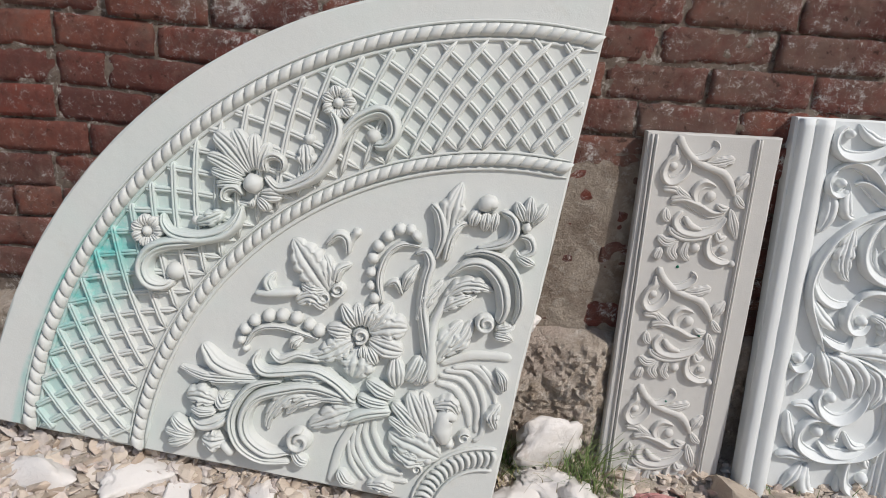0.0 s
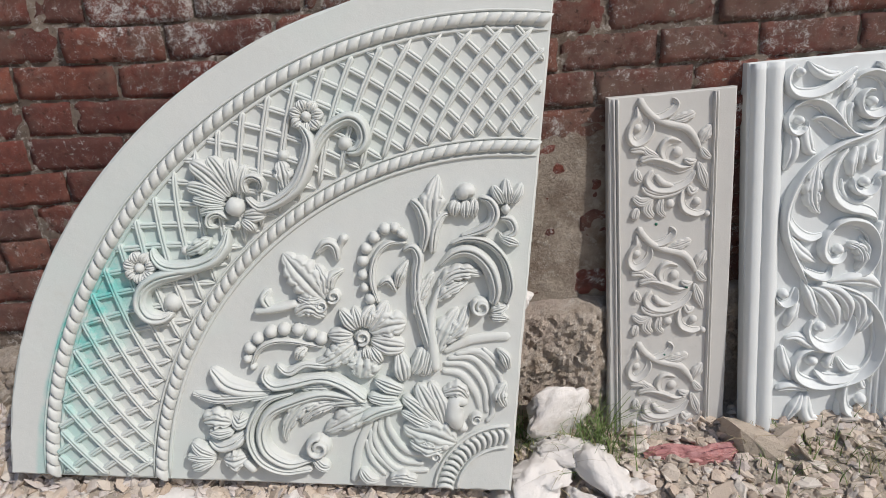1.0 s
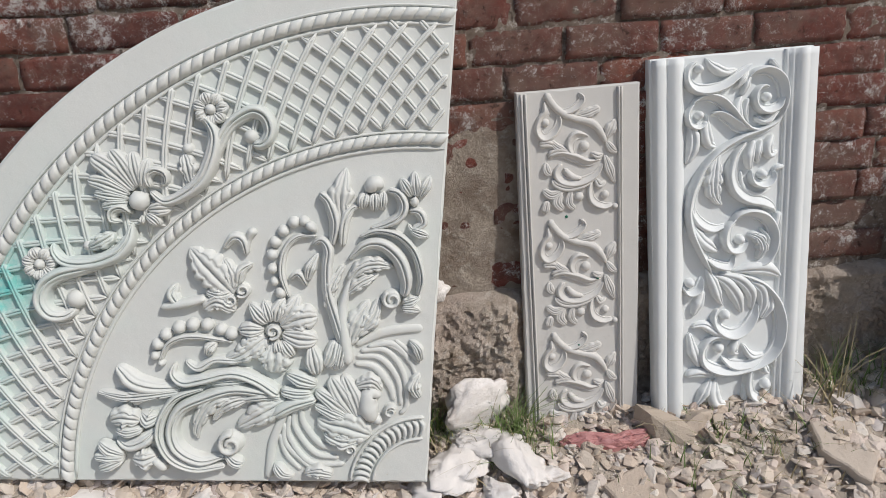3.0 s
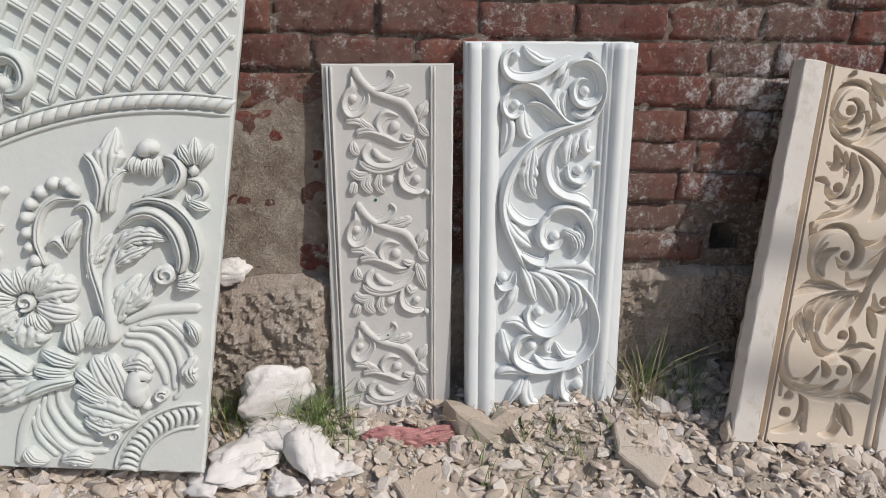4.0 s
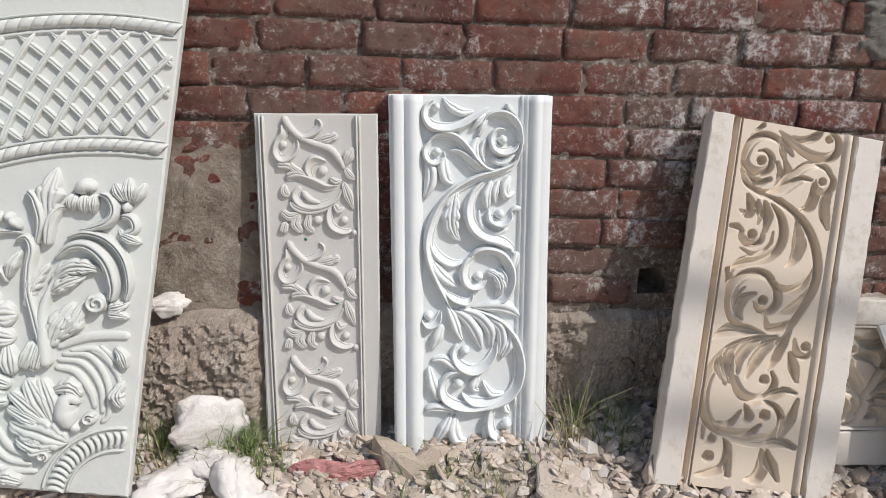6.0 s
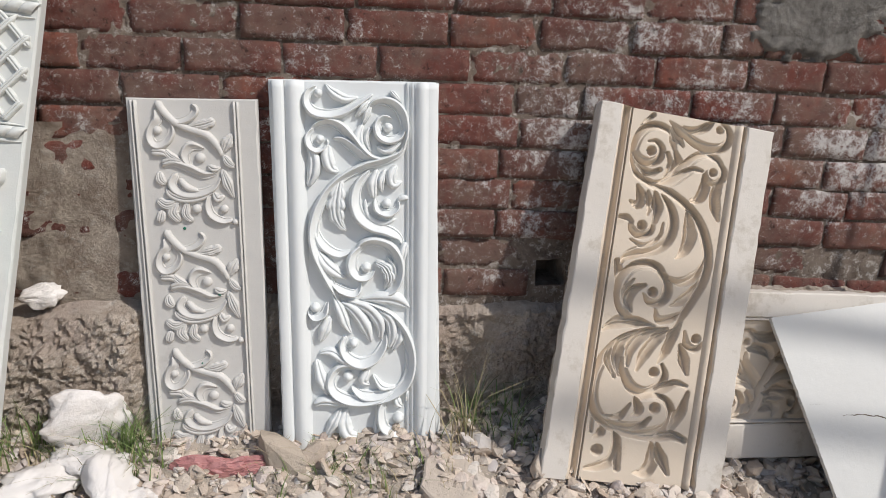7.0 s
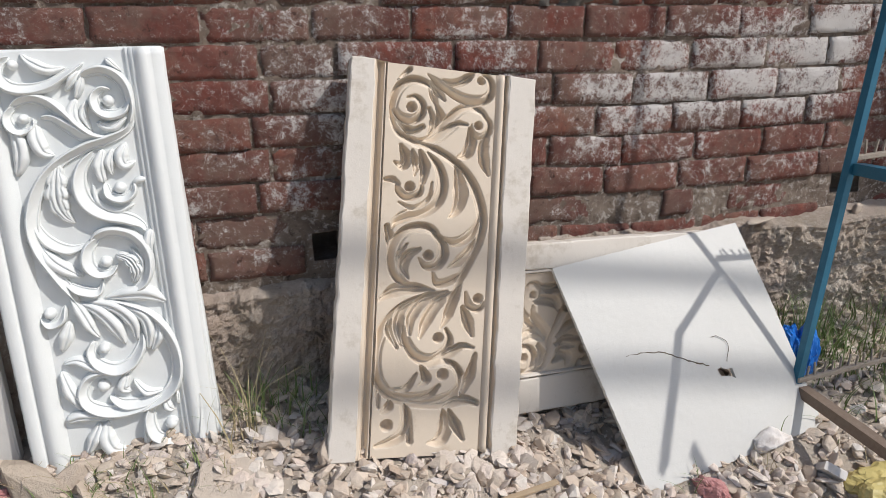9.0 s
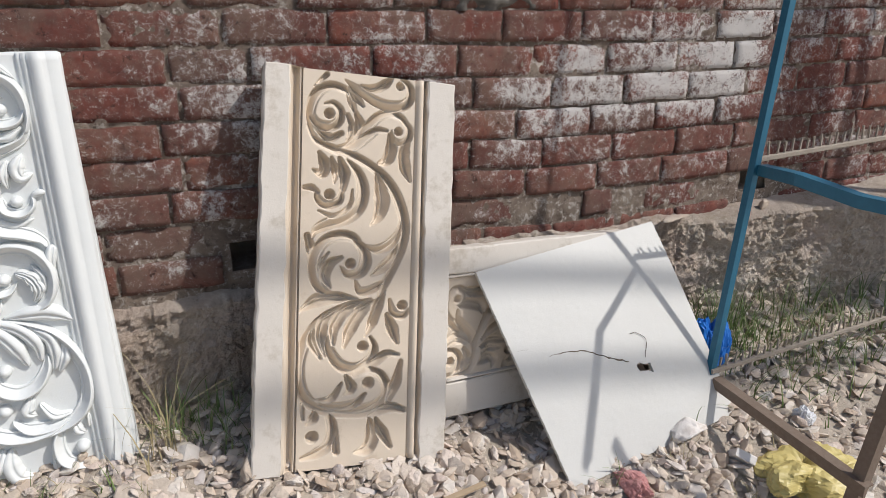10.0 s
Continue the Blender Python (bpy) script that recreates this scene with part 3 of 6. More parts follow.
def ornament_dot(name, x, y, r):
    if name == "volute":
        volute("volute", fan, x, y, r * 1.05, r * 0.6 + 0.02, BIG)
    else:
        knob(name, fan, x, y, r, r * 0.75 + 0.012, BIG)


def ornament_flower(x, y, r, petals):
    me = relief("petal", [(r * 0.25, 0), (r * 0.65, 0), (r, 0)], (r * 0.22, r * 0.40, r * 0.34), 0.026, BIG, "leaf")
    centre = knob("flower_centre", fan, x, y, r * 0.38, 0.034, BIG)
    for i in range(petals):
        part("petal", me, centre, "", pose(0, 0, 0.008, 0, 0, 360 * i / petals + 12))


ornament("leaf", "ridge", 0, [(-0.284, 0.647), (-0.278, 0.708), (-0.296, 0.759), (-0.319, 0.78)], (0.0073, 0.0145, 0.0159, 0.01))
ornament("leaf", "leaf", 3, [(-0.265, 0.665), (-0.263, 0.72), (-0.266, 0.778), (-0.256, 0.847)], (0.0073, 0.0174, 0.0273, 0.0043))
ornament("leaf", "ridge", 0, [(-0.257, 0.647), (-0.254, 0.709), (-0.238, 0.744), (-0.218, 0.753)], (0.0088, 0.0131, 0.013, 0.0058))
ornament("petal", "round", 0, [(-0.204, 0.79), (-0.183, 0.812), (-0.16, 0.805)], (0.0144, 0.0202, 0.013))
ornament("petal", "leaf", 0, [(-0.204, 0.79), (-0.21, 0.765), (-0.209, 0.745)], (0.0101, 0.0159, 0.0087))
ornament("petal", "leaf", 0, [(-0.183, 0.79), (-0.182, 0.763), (-0.181, 0.74)], (0.0101, 0.016, 0.0073))
ornament("petal", "leaf", 0, [(-0.161, 0.794), (-0.162, 0.763), (-0.158, 0.743)], (0.0087, 0.0131, 0.0058))
ornament("scroll", "ridge", 0, [(-0.151, 0.796), (-0.125, 0.79), (-0.109, 0.762), (-0.118, 0.732), (-0.15, 0.711), (-0.19, 0.696)], (0.0072, 0.0131, 0.0146, 0.0132, 0.0088, 0.0044))
ornament("petal", "leaf", 0, [(-0.076, 0.783), (-0.082, 0.815), (-0.086, 0.849)], (0.0073, 0.0159, 0.0058))
ornament("petal", "leaf", 0, [(-0.088, 0.783), (-0.104, 0.807), (-0.119, 0.828)], (0.0073, 0.0145, 0.0072))
ornament("petal", "leaf", 0, [(-0.068, 0.783), (-0.054, 0.815), (-0.045, 0.84)], (0.0073, 0.0145, 0.0058))
ornament("stem", "round", 0, [(-0.079, 0.786), (-0.083, 0.757)], (0.0116, 0.0117))
ornament("tendril", "ridge", 0, [(-0.097, 0.747), (-0.069, 0.745), (-0.057, 0.719), (-0.082, 0.701), (-0.094, 0.714)], (0.0073, 0.0132, 0.0133, 0.0103, 0.0044))
ornament("leaf", "leaf", 0, [(-0.088, 0.699), (-0.062, 0.691), (-0.037, 0.684)], (0.0088, 0.0133, 0.0044))
ornament("scroll", "ridge", 0, [(-0.216, 0.673), (-0.172, 0.692), (-0.119, 0.684), (-0.075, 0.644), (-0.053, 0.578), (-0.06, 0.527)], (0.0044, 0.0088, 0.0103, 0.0104, 0.0105, 0.0061))
ornament("scroll", "ridge", 0, [(-0.241, 0.613), (-0.201, 0.653), (-0.157, 0.658), (-0.113, 0.623), (-0.091, 0.566), (-0.095, 0.523)], (0.0044, 0.0133, 0.0177, 0.0194, 0.0181, 0.0106))
ornament_dot("volute", -0.125, 0.517, 0.0257)
ornament("leaf", "leaf", 2, [(-0.098, 0.506), (-0.07, 0.516), (-0.051, 0.527)], (0.0106, 0.0137, 0.0046))
ornament("leaf", "leaf", 0, [(-0.1, 0.492), (-0.069, 0.493), (-0.046, 0.485)], (0.0106, 0.0122, 0.0031))
ornament("leaf", "leaf", 4, [(-0.239, 0.558), (-0.206, 0.596), (-0.167, 0.607), (-0.122, 0.6)], (0.0075, 0.0178, 0.0179, 0.003))
ornament("leaf", "leaf", 3, [(-0.244, 0.524), (-0.21, 0.556), (-0.176, 0.575), (-0.16, 0.584)], (0.006, 0.0149, 0.0134, 0.003))
ornament("stem", "ridge", 0, [(-0.243, 0.392), (-0.267, 0.461), (-0.289, 0.527), (-0.294, 0.59), (-0.292, 0.638), (-0.31, 0.662), (-0.334, 0.647)], (0.0153, 0.0166, 0.0149, 0.0148, 0.0147, 0.0146, 0.0058))
ornament("leaf", "leaf", 4, [(-0.291, 0.484), (-0.28, 0.545), (-0.251, 0.602)], (0.0075, 0.0149, 0.0044))
ornament("stem", "round", 0, [(-0.229, 0.337), (-0.243, 0.415), (-0.251, 0.481), (-0.24, 0.542), (-0.225, 0.588)], (0.0154, 0.0168, 0.0151, 0.0105, 0.0045))
ornament("leaf", "leaf", 3, [(-0.229, 0.389), (-0.214, 0.451), (-0.182, 0.511)], (0.0122, 0.0258, 0.006))
ornament("leaf", "leaf", 2, [(-0.215, 0.417), (-0.173, 0.467), (-0.158, 0.516)], (0.0122, 0.0213, 0.006))
ornament("leaf", "leaf", 0, [(-0.342, 0.552), (-0.334, 0.592), (-0.317, 0.628)], (0.0059, 0.0147, 0.0044))
ornament("tendril", "ridge", 0, [(-0.342, 0.541), (-0.365, 0.572), (-0.387, 0.555)], (0.0045, 0.0118, 0.0059))
ornament_dot("bead", -0.38, 0.703, 0.0159)
ornament_dot("bead", -0.405, 0.68, 0.0159)
ornament_dot("bead", -0.424, 0.651, 0.016)
ornament_dot("bead", -0.431, 0.619, 0.0161)
ornament_dot("bead", -0.429, 0.583, 0.0147)
ornament_dot("bead", -0.423, 0.55, 0.0133)
ornament_dot("bead", -0.407, 0.522, 0.0163)
ornament_dot("bead", -0.355, 0.707, 0.0145)
ornament("leaf", "round", 0, [(-0.35, 0.704), (-0.335, 0.694), (-0.322, 0.681)], (0.0116, 0.0116, 0.0044))
ornament("tendril", "ridge", 0, [(-0.385, 0.51), (-0.405, 0.573), (-0.398, 0.633), (-0.368, 0.667), (-0.323, 0.671)], (0.0045, 0.0088, 0.0088, 0.0087, 0.0044))
ornament("leaf", "leaf", 5, [(-0.522, 0.512), (-0.559, 0.553), (-0.6, 0.595), (-0.631, 0.627)], (0.0162, 0.0365, 0.0348, 0.0072))
ornament("leaf", "leaf", 2, [(-0.525, 0.524), (-0.532, 0.568), (-0.55, 0.604)], (0.0118, 0.0205, 0.0087))
ornament("leaf", "ridge", 0, [(-0.51, 0.539), (-0.504, 0.575), (-0.478, 0.594)], (0.0088, 0.0146, 0.0058))
ornament_dot("volute", -0.5, 0.525, 0.0192)
ornament_dot("volute", -0.529, 0.499, 0.0177)
ornament("leaf", "leaf", 2, [(-0.596, 0.471), (-0.562, 0.493), (-0.516, 0.472)], (0.0118, 0.0206, 0.0119))
ornament("leaf", "leaf", 2, [(-0.591, 0.518), (-0.555, 0.511), (-0.526, 0.519)], (0.0073, 0.0147, 0.0074))
ornament("tendril", "round", 0, [(-0.7, 0.472), (-0.663, 0.48), (-0.62, 0.491), (-0.587, 0.502)], (0.0073, 0.0117, 0.0132, 0.0103))
ornament("tendril", "ridge", 0, [(-0.656, 0.483), (-0.671, 0.51), (-0.659, 0.534)], (0.0117, 0.0161, 0.0087))
ornament("tendril", "ridge", 0, [(-0.55, 0.626), (-0.525, 0.657), (-0.503, 0.651), (-0.493, 0.613)], (0.0058, 0.013, 0.0145, 0.0073))
ornament("stem", "round", 0, [(-0.494, 0.619), (-0.487, 0.66), (-0.475, 0.683)], (0.0058, 0.0072, 0.0144))
ornament("petal", "leaf", 2, [(-0.405, 0.434), (-0.358, 0.457), (-0.311, 0.464)], (0.015, 0.0346, 0.0211))
ornament("petal", "leaf", 0, [(-0.402, 0.415), (-0.358, 0.405), (-0.31, 0.402)], (0.0121, 0.0273, 0.0198))
ornament("petal", "leaf", 3, [(-0.419, 0.394), (-0.416, 0.352), (-0.422, 0.309)], (0.0151, 0.0395, 0.0306))
ornament("petal", "leaf", 3, [(-0.437, 0.406), (-0.475, 0.375), (-0.505, 0.346)], (0.0151, 0.0302, 0.0151))
ornament("petal", "leaf", 0, [(-0.446, 0.424), (-0.483, 0.424), (-0.51, 0.421)], (0.012, 0.021, 0.012))
ornament("leaf", "leaf", 2, [(-0.446, 0.4), (-0.497, 0.359), (-0.549, 0.332)], (0.0121, 0.0227, 0.0076))
ornament("petal", "leaf", 0, [(-0.437, 0.44), (-0.461, 0.467), (-0.484, 0.491)], (0.012, 0.0194, 0.0074))
ornament("petal", "leaf", 0, [(-0.429, 0.444), (-0.438, 0.475), (-0.449, 0.5)], (0.0105, 0.0164, 0.0074))
ornament("petal", "leaf", 0, [(-0.417, 0.444), (-0.41, 0.483), (-0.397, 0.509)], (0.0105, 0.0194, 0.0074))
ornament("petal", "leaf", 2, [(-0.405, 0.44), (-0.38, 0.48), (-0.363, 0.518)], (0.012, 0.0254, 0.0074))
ornament("petal", "leaf", 0, [(-0.402, 0.398), (-0.385, 0.375), (-0.369, 0.353)], (0.0091, 0.0167, 0.0092))
ornament("petal", "leaf", 0, [(-0.414, 0.398), (-0.408, 0.378), (-0.404, 0.359)], (0.0091, 0.0136, 0.0076))
ornament_dot("volute", -0.423, 0.421, 0.0211)
ornament_dot("bead", -0.527, 0.41, 0.018)
ornament_dot("bead", -0.553, 0.42, 0.0164)
ornament_dot("bead", -0.587, 0.431, 0.0178)
ornament_dot("bead", -0.622, 0.43, 0.0178)
ornament_dot("bead", -0.655, 0.422, 0.0178)
ornament_dot("bead", -0.687, 0.402, 0.0163)
ornament_dot("bead", -0.707, 0.376, 0.0164)
ornament_dot("bead", -0.712, 0.347, 0.0134)
ornament_dot("bead", -0.698, 0.327, 0.0105)
ornament("tendril", "ridge", 0, [(-0.704, 0.324), (-0.678, 0.379), (-0.621, 0.4), (-0.522, 0.388)], (0.0045, 0.0089, 0.0089, 0.0045))
ornament("tendril", "ridge", 0, [(-0.639, 0.336), (-0.608, 0.318), (-0.568, 0.34), (-0.527, 0.342), (-0.48, 0.342)], (0.006, 0.0121, 0.0091, 0.0121, 0.0046))
ornament("leaf", "leaf", 0, [(-0.585, 0.348), (-0.579, 0.372), (-0.56, 0.388)], (0.006, 0.015, 0.006))
ornament("scroll", "ridge", 0, [(-0.404, 0.254), (-0.461, 0.292), (-0.52, 0.309), (-0.59, 0.293), (-0.64, 0.282), (-0.668, 0.302), (-0.663, 0.329)], (0.0154, 0.0153, 0.0152, 0.0137, 0.0152, 0.0136, 0.006))
ornament("leaf", "ridge", 0, [(-0.649, 0.265), (-0.711, 0.264), (-0.76, 0.277), (-0.788, 0.302), (-0.805, 0.319)], (0.0091, 0.0166, 0.0226, 0.0225, 0.0104))
ornament("leaf", "leaf", 2, [(-0.65, 0.255), (-0.711, 0.247), (-0.784, 0.239), (-0.852, 0.247)], (0.0076, 0.0136, 0.0136, 0.0045))
ornament_dot("bud", -0.758, 0.228, 0.0152)
ornament("scroll", "ridge", 0, [(-0.591, 0.265), (-0.659, 0.239), (-0.693, 0.185), (-0.698, 0.129), (-0.669, 0.076), (-0.611, 0.049), (-0.533, 0.055)], (0.0061, 0.0107, 0.0123, 0.0124, 0.0125, 0.011, 0.0063))
ornament("scroll", "ridge", 0, [(-0.428, 0.254), (-0.517, 0.263), (-0.591, 0.239), (-0.647, 0.208), (-0.669, 0.153), (-0.652, 0.1), (-0.596, 0.07), (-0.534, 0.081)], (0.0139, 0.0153, 0.0168, 0.0168, 0.017, 0.0171, 0.0157, 0.0063))
ornament("leaf", "leaf", 4, [(-0.502, 0.247), (-0.561, 0.239), (-0.593, 0.2), (-0.61, 0.153), (-0.607, 0.122)], (0.0077, 0.0215, 0.0215, 0.0139, 0.0031))
ornament("leaf", "leaf", 3, [(-0.457, 0.246), (-0.532, 0.224), (-0.571, 0.174)], (0.0077, 0.0185, 0.0046))
ornament("leaf", "leaf", 3, [(-0.576, 0.276), (-0.535, 0.284), (-0.458, 0.295)], (0.0061, 0.0137, 0.0046))
ornament("leaf", "ridge", 0, [(-0.398, 0.246), (-0.457, 0.243), (-0.505, 0.23)], (0.0093, 0.0139, 0.0062))
ornament("leaf", "leaf", 3, [(-0.383, 0.236), (-0.445, 0.2), (-0.508, 0.158)], (0.0155, 0.0311, 0.0093))
ornament_dot("volute", -0.523, 0.116, 0.0329)
ornament("leaf", "leaf", 0, [(-0.536, 0.088), (-0.513, 0.065), (-0.489, 0.061)], (0.0094, 0.0142, 0.0142))
ornament("petal", "leaf", 2, [(-0.746, 0.177), (-0.79, 0.186), (-0.822, 0.174)], (0.0153, 0.0274, 0.0122))
ornament("petal", "leaf", 0, [(-0.702, 0.189), (-0.729, 0.177), (-0.749, 0.197)], (0.0092, 0.0214, 0.0091))
ornament("petal", "leaf", 0, [(-0.74, 0.154), (-0.775, 0.146), (-0.807, 0.151)], (0.0092, 0.0138, 0.0076))
ornament("petal", "ridge", 0, [(-0.703, 0.157), (-0.741, 0.121), (-0.779, 0.109), (-0.807, 0.127)], (0.0077, 0.0201, 0.0185, 0.0077))
ornament("petal", "leaf", 0, [(-0.786, 0.081), (-0.825, 0.099), (-0.849, 0.117)], (0.0093, 0.0169, 0.0092))
ornament("petal", "leaf", 0, [(-0.786, 0.076), (-0.833, 0.077), (-0.862, 0.078)], (0.0093, 0.0139, 0.0077))
ornament("petal", "leaf", 0, [(-0.789, 0.07), (-0.827, 0.054), (-0.849, 0.043)], (0.0093, 0.0155, 0.0093))
ornament("petal", "leaf", 2, [(-0.768, 0.073), (-0.736, 0.073), (-0.705, 0.082)], (0.0124, 0.028, 0.0124))
ornament("leaf", "round", 0, [(-0.718, 0.074), (-0.695, 0.056), (-0.682, 0.041)], (0.0124, 0.0141, 0.0125))
ornament("leaf", "leaf", 0, [(-0.197, 0.188), (-0.239, 0.246), (-0.274, 0.302)], (0.0126, 0.0281, 0.0155))
ornament("leaf", "leaf", 0, [(-0.207, 0.19), (-0.262, 0.232), (-0.311, 0.265)], (0.0095, 0.0219, 0.0124))
ornament("leaf", "leaf", 0, [(-0.193, 0.19), (-0.213, 0.246), (-0.242, 0.308)], (0.0126, 0.0235, 0.0124))
ornament("leaf", "leaf", 0, [(-0.215, 0.181), (-0.269, 0.206), (-0.313, 0.224)], (0.0095, 0.0173, 0.0094))
ornament("petal", "leaf", 0, [(-0.308, 0.307), (-0.318, 0.349), (-0.328, 0.388)], (0.0154, 0.0245, 0.0091))
ornament("petal", "leaf", 0, [(-0.288, 0.326), (-0.273, 0.36), (-0.265, 0.403)], (0.0123, 0.0199, 0.0122))
ornament("petal", "leaf", 0, [(-0.255, 0.326), (-0.248, 0.367), (-0.243, 0.403)], (0.0123, 0.0153, 0.0122))
ornament_dot("bud", -0.261, 0.332, 0.0139)
ornament("petal", "leaf", 0, [(-0.308, 0.28), (-0.353, 0.295), (-0.388, 0.309)], (0.0124, 0.02, 0.0092))
ornament("petal", "leaf", 0, [(-0.32, 0.256), (-0.362, 0.256), (-0.401, 0.263)], (0.0124, 0.0155, 0.0123))
ornament("leaf", "ridge", 0, [(-0.307, 0.24), (-0.367, 0.224), (-0.414, 0.193), (-0.424, 0.169)], (0.0125, 0.0202, 0.0202, 0.0062))
ornament("leaf", "leaf", 4, [(-0.16, 0.14), (-0.222, 0.165), (-0.276, 0.175), (-0.305, 0.186)], (0.016, 0.0396, 0.0347, 0.0126))
ornament("leaf", "leaf", 2, [(-0.183, 0.132), (-0.236, 0.126), (-0.286, 0.143)], (0.0096, 0.0239, 0.0095))
ornament_dot("bud", -0.192, 0.132, 0.0175)
ornament("scroll", "round", 0, [(-0.156, 0.181), (-0.175, 0.23), (-0.165, 0.262), (-0.139, 0.25)], (0.0159, 0.0267, 0.0235, 0.0094))
ornament_dot("bud", -0.146, 0.185, 0.0159)
ornament("leaf", "leaf", 4, [(-0.208, 0.278), (-0.167, 0.291), (-0.139, 0.266)], (0.0093, 0.0203, 0.0078))
ornament("rib", "round", 0, [(-0.214, 0.337), (-0.161, 0.329), (-0.121, 0.282), (-0.104, 0.237)], (0.0062, 0.0093, 0.0094, 0.0063))
ornament("rib", "round", 0, [(-0.21, 0.358), (-0.147, 0.353), (-0.099, 0.298), (-0.084, 0.225)], (0.0062, 0.0077, 0.0078, 0.0063))
ornament("rib", "round", 0, [(-0.2, 0.373), (-0.132, 0.374), (-0.084, 0.314), (-0.069, 0.23), (-0.086, 0.199)], (0.0061, 0.0077, 0.0078, 0.0079, 0.0064))
ornament("rib", "round", 0, [(-0.182, 0.384), (-0.115, 0.393), (-0.066, 0.343), (-0.05, 0.306)], (0.0061, 0.0077, 0.0078, 0.0047))
ornament("rib", "round", 0, [(-0.144, 0.397), (-0.094, 0.374), (-0.051, 0.327)], (0.0046, 0.0077, 0.0047))
ornament("rib", "round", 0, [(-0.111, 0.405), (-0.071, 0.374), (-0.041, 0.343)], (0.0046, 0.0077, 0.0047))
ornament_dot("volute", -0.113, 0.212, 0.0174)
ornament("rib", "round", 0, [(-0.213, 0.389), (-0.149, 0.422), (-0.089, 0.435), (-0.039, 0.439)], (0.0092, 0.0122, 0.0123, 0.0108))
ornament("leaf", "leaf", 0, [(-0.038, 0.351), (-0.052, 0.388), (-0.073, 0.406)], (0.0062, 0.0139, 0.0046))
ornament("leaf", "leaf", 2, [(-0.042, 0.317), (-0.055, 0.282), (-0.037, 0.246)], (0.0063, 0.0173, 0.0063))
ornament("rib", "round", 0, [(-0.348, 0.217), (-0.339, 0.169), (-0.293, 0.111), (-0.228, 0.096)], (0.0062, 0.0094, 0.0095, 0.0064))
ornament("rib", "round", 0, [(-0.363, 0.214), (-0.362, 0.159), (-0.308, 0.087), (-0.243, 0.073)], (0.0062, 0.0079, 0.008, 0.0064))
ornament("rib", "round", 0, [(-0.376, 0.193), (-0.376, 0.133), (-0.32, 0.06), (-0.227, 0.055)], (0.0062, 0.0079, 0.008, 0.0064))
ornament("rib", "round", 0, [(-0.389, 0.169), (-0.383, 0.11), (-0.319, 0.044)], (0.0063, 0.0079, 0.0064))
ornament("rib", "round", 0, [(-0.401, 0.14), (-0.383, 0.084), (-0.342, 0.036)], (0.0063, 0.0079, 0.0048))
ornament_dot("volute", -0.214, 0.103, 0.016)
ornament("rib", "round", 0, [(-0.382, 0.214), (-0.416, 0.12), (-0.426, 0.013)], (0.0093, 0.0126, 0.0112))
ornament("leaf", "leaf", 0, [(-0.41, 0.058), (-0.387, 0.031), (-0.358, 0.024)], (0.0127, 0.0144, 0.0048))
ornament("leaf", "leaf", 2, [(-0.333, 0.029), (-0.299, 0.039), (-0.257, 0.027)], (0.008, 0.0177, 0.0097))
ornament("shell_lobe", "leaf", 0, [(-0.76, 0.761), (-0.808, 0.808), (-0.856, 0.838)], (0.0084, 0.0235, 0.0178))
ornament("shell_lobe", "leaf", 0, [(-0.754, 0.768), (-0.786, 0.822), (-0.813, 0.855)], (0.0084, 0.0207, 0.0151))
ornament("shell_lobe", "leaf", 0, [(-0.746, 0.771), (-0.758, 0.823), (-0.763, 0.855)], (0.0084, 0.0194, 0.0124))
ornament("shell_lobe", "leaf", 0, [(-0.738, 0.769), (-0.733, 0.81), (-0.725, 0.842)], (0.0084, 0.0167, 0.0097))
ornament("shell_lobe", "leaf", 0, [(-0.769, 0.752), (-0.823, 0.774), (-0.865, 0.781)], (0.0084, 0.0194, 0.0124))
ornament("shell_lobe", "leaf", 0, [(-0.772, 0.741), (-0.817, 0.746), (-0.851, 0.75)], (0.007, 0.0153, 0.0097))
ornament("shell_lobe", "leaf", 0, [(-0.772, 0.73), (-0.804, 0.726), (-0.833, 0.717)], (0.007, 0.014, 0.0084))
ornament("cartouche", "round", 0, [(-0.757, 0.76), (-0.747, 0.739), (-0.735, 0.715)], (0.0182, 0.0253, 0.0183))
ornament("shell_lobe", "leaf", 0, [(-0.728, 0.716), (-0.693, 0.721), (-0.67, 0.722)], (0.0085, 0.0184, 0.0127))
ornament("shell_lobe", "leaf", 0, [(-0.731, 0.706), (-0.708, 0.692), (-0.699, 0.677)], (0.0085, 0.0142, 0.0085))
ornament("shell_lobe", "leaf", 0, [(-0.741, 0.702), (-0.738, 0.679)], (0.0085, 0.0113))
ornament("scroll", "ridge", 0, [(-0.719, 0.769), (-0.726, 0.797), (-0.709, 0.813), (-0.687, 0.806), (-0.685, 0.785), (-0.703, 0.778)], (0.007, 0.0097, 0.0111, 0.0098, 0.007, 0.0028))
ornament("scroll", "ridge", 0, [(-0.722, 0.762), (-0.686, 0.74), (-0.644, 0.758), (-0.602, 0.795), (-0.58, 0.844), (-0.571, 0.898), (-0.586, 0.933), (-0.615, 0.951)], (0.0056, 0.0127, 0.0155, 0.0183, 0.0195, 0.018, 0.0138, 0.0055))
ornament("scroll", "ridge", 0, [(-0.587, 0.813), (-0.565, 0.873), (-0.543, 0.921), (-0.516, 0.95), (-0.481, 0.968), (-0.453, 0.956), (-0.442, 0.924), (-0.456, 0.895), (-0.484, 0.888)], (0.007, 0.0139, 0.0152, 0.0152, 0.0165, 0.018, 0.0181, 0.0167, 0.0112))
ornament_dot("bud", -0.487, 0.908, 0.0195)
ornament("leaf", "leaf", 2, [(-0.627, 0.784), (-0.634, 0.826), (-0.644, 0.857)], (0.0084, 0.0209, 0.0111))
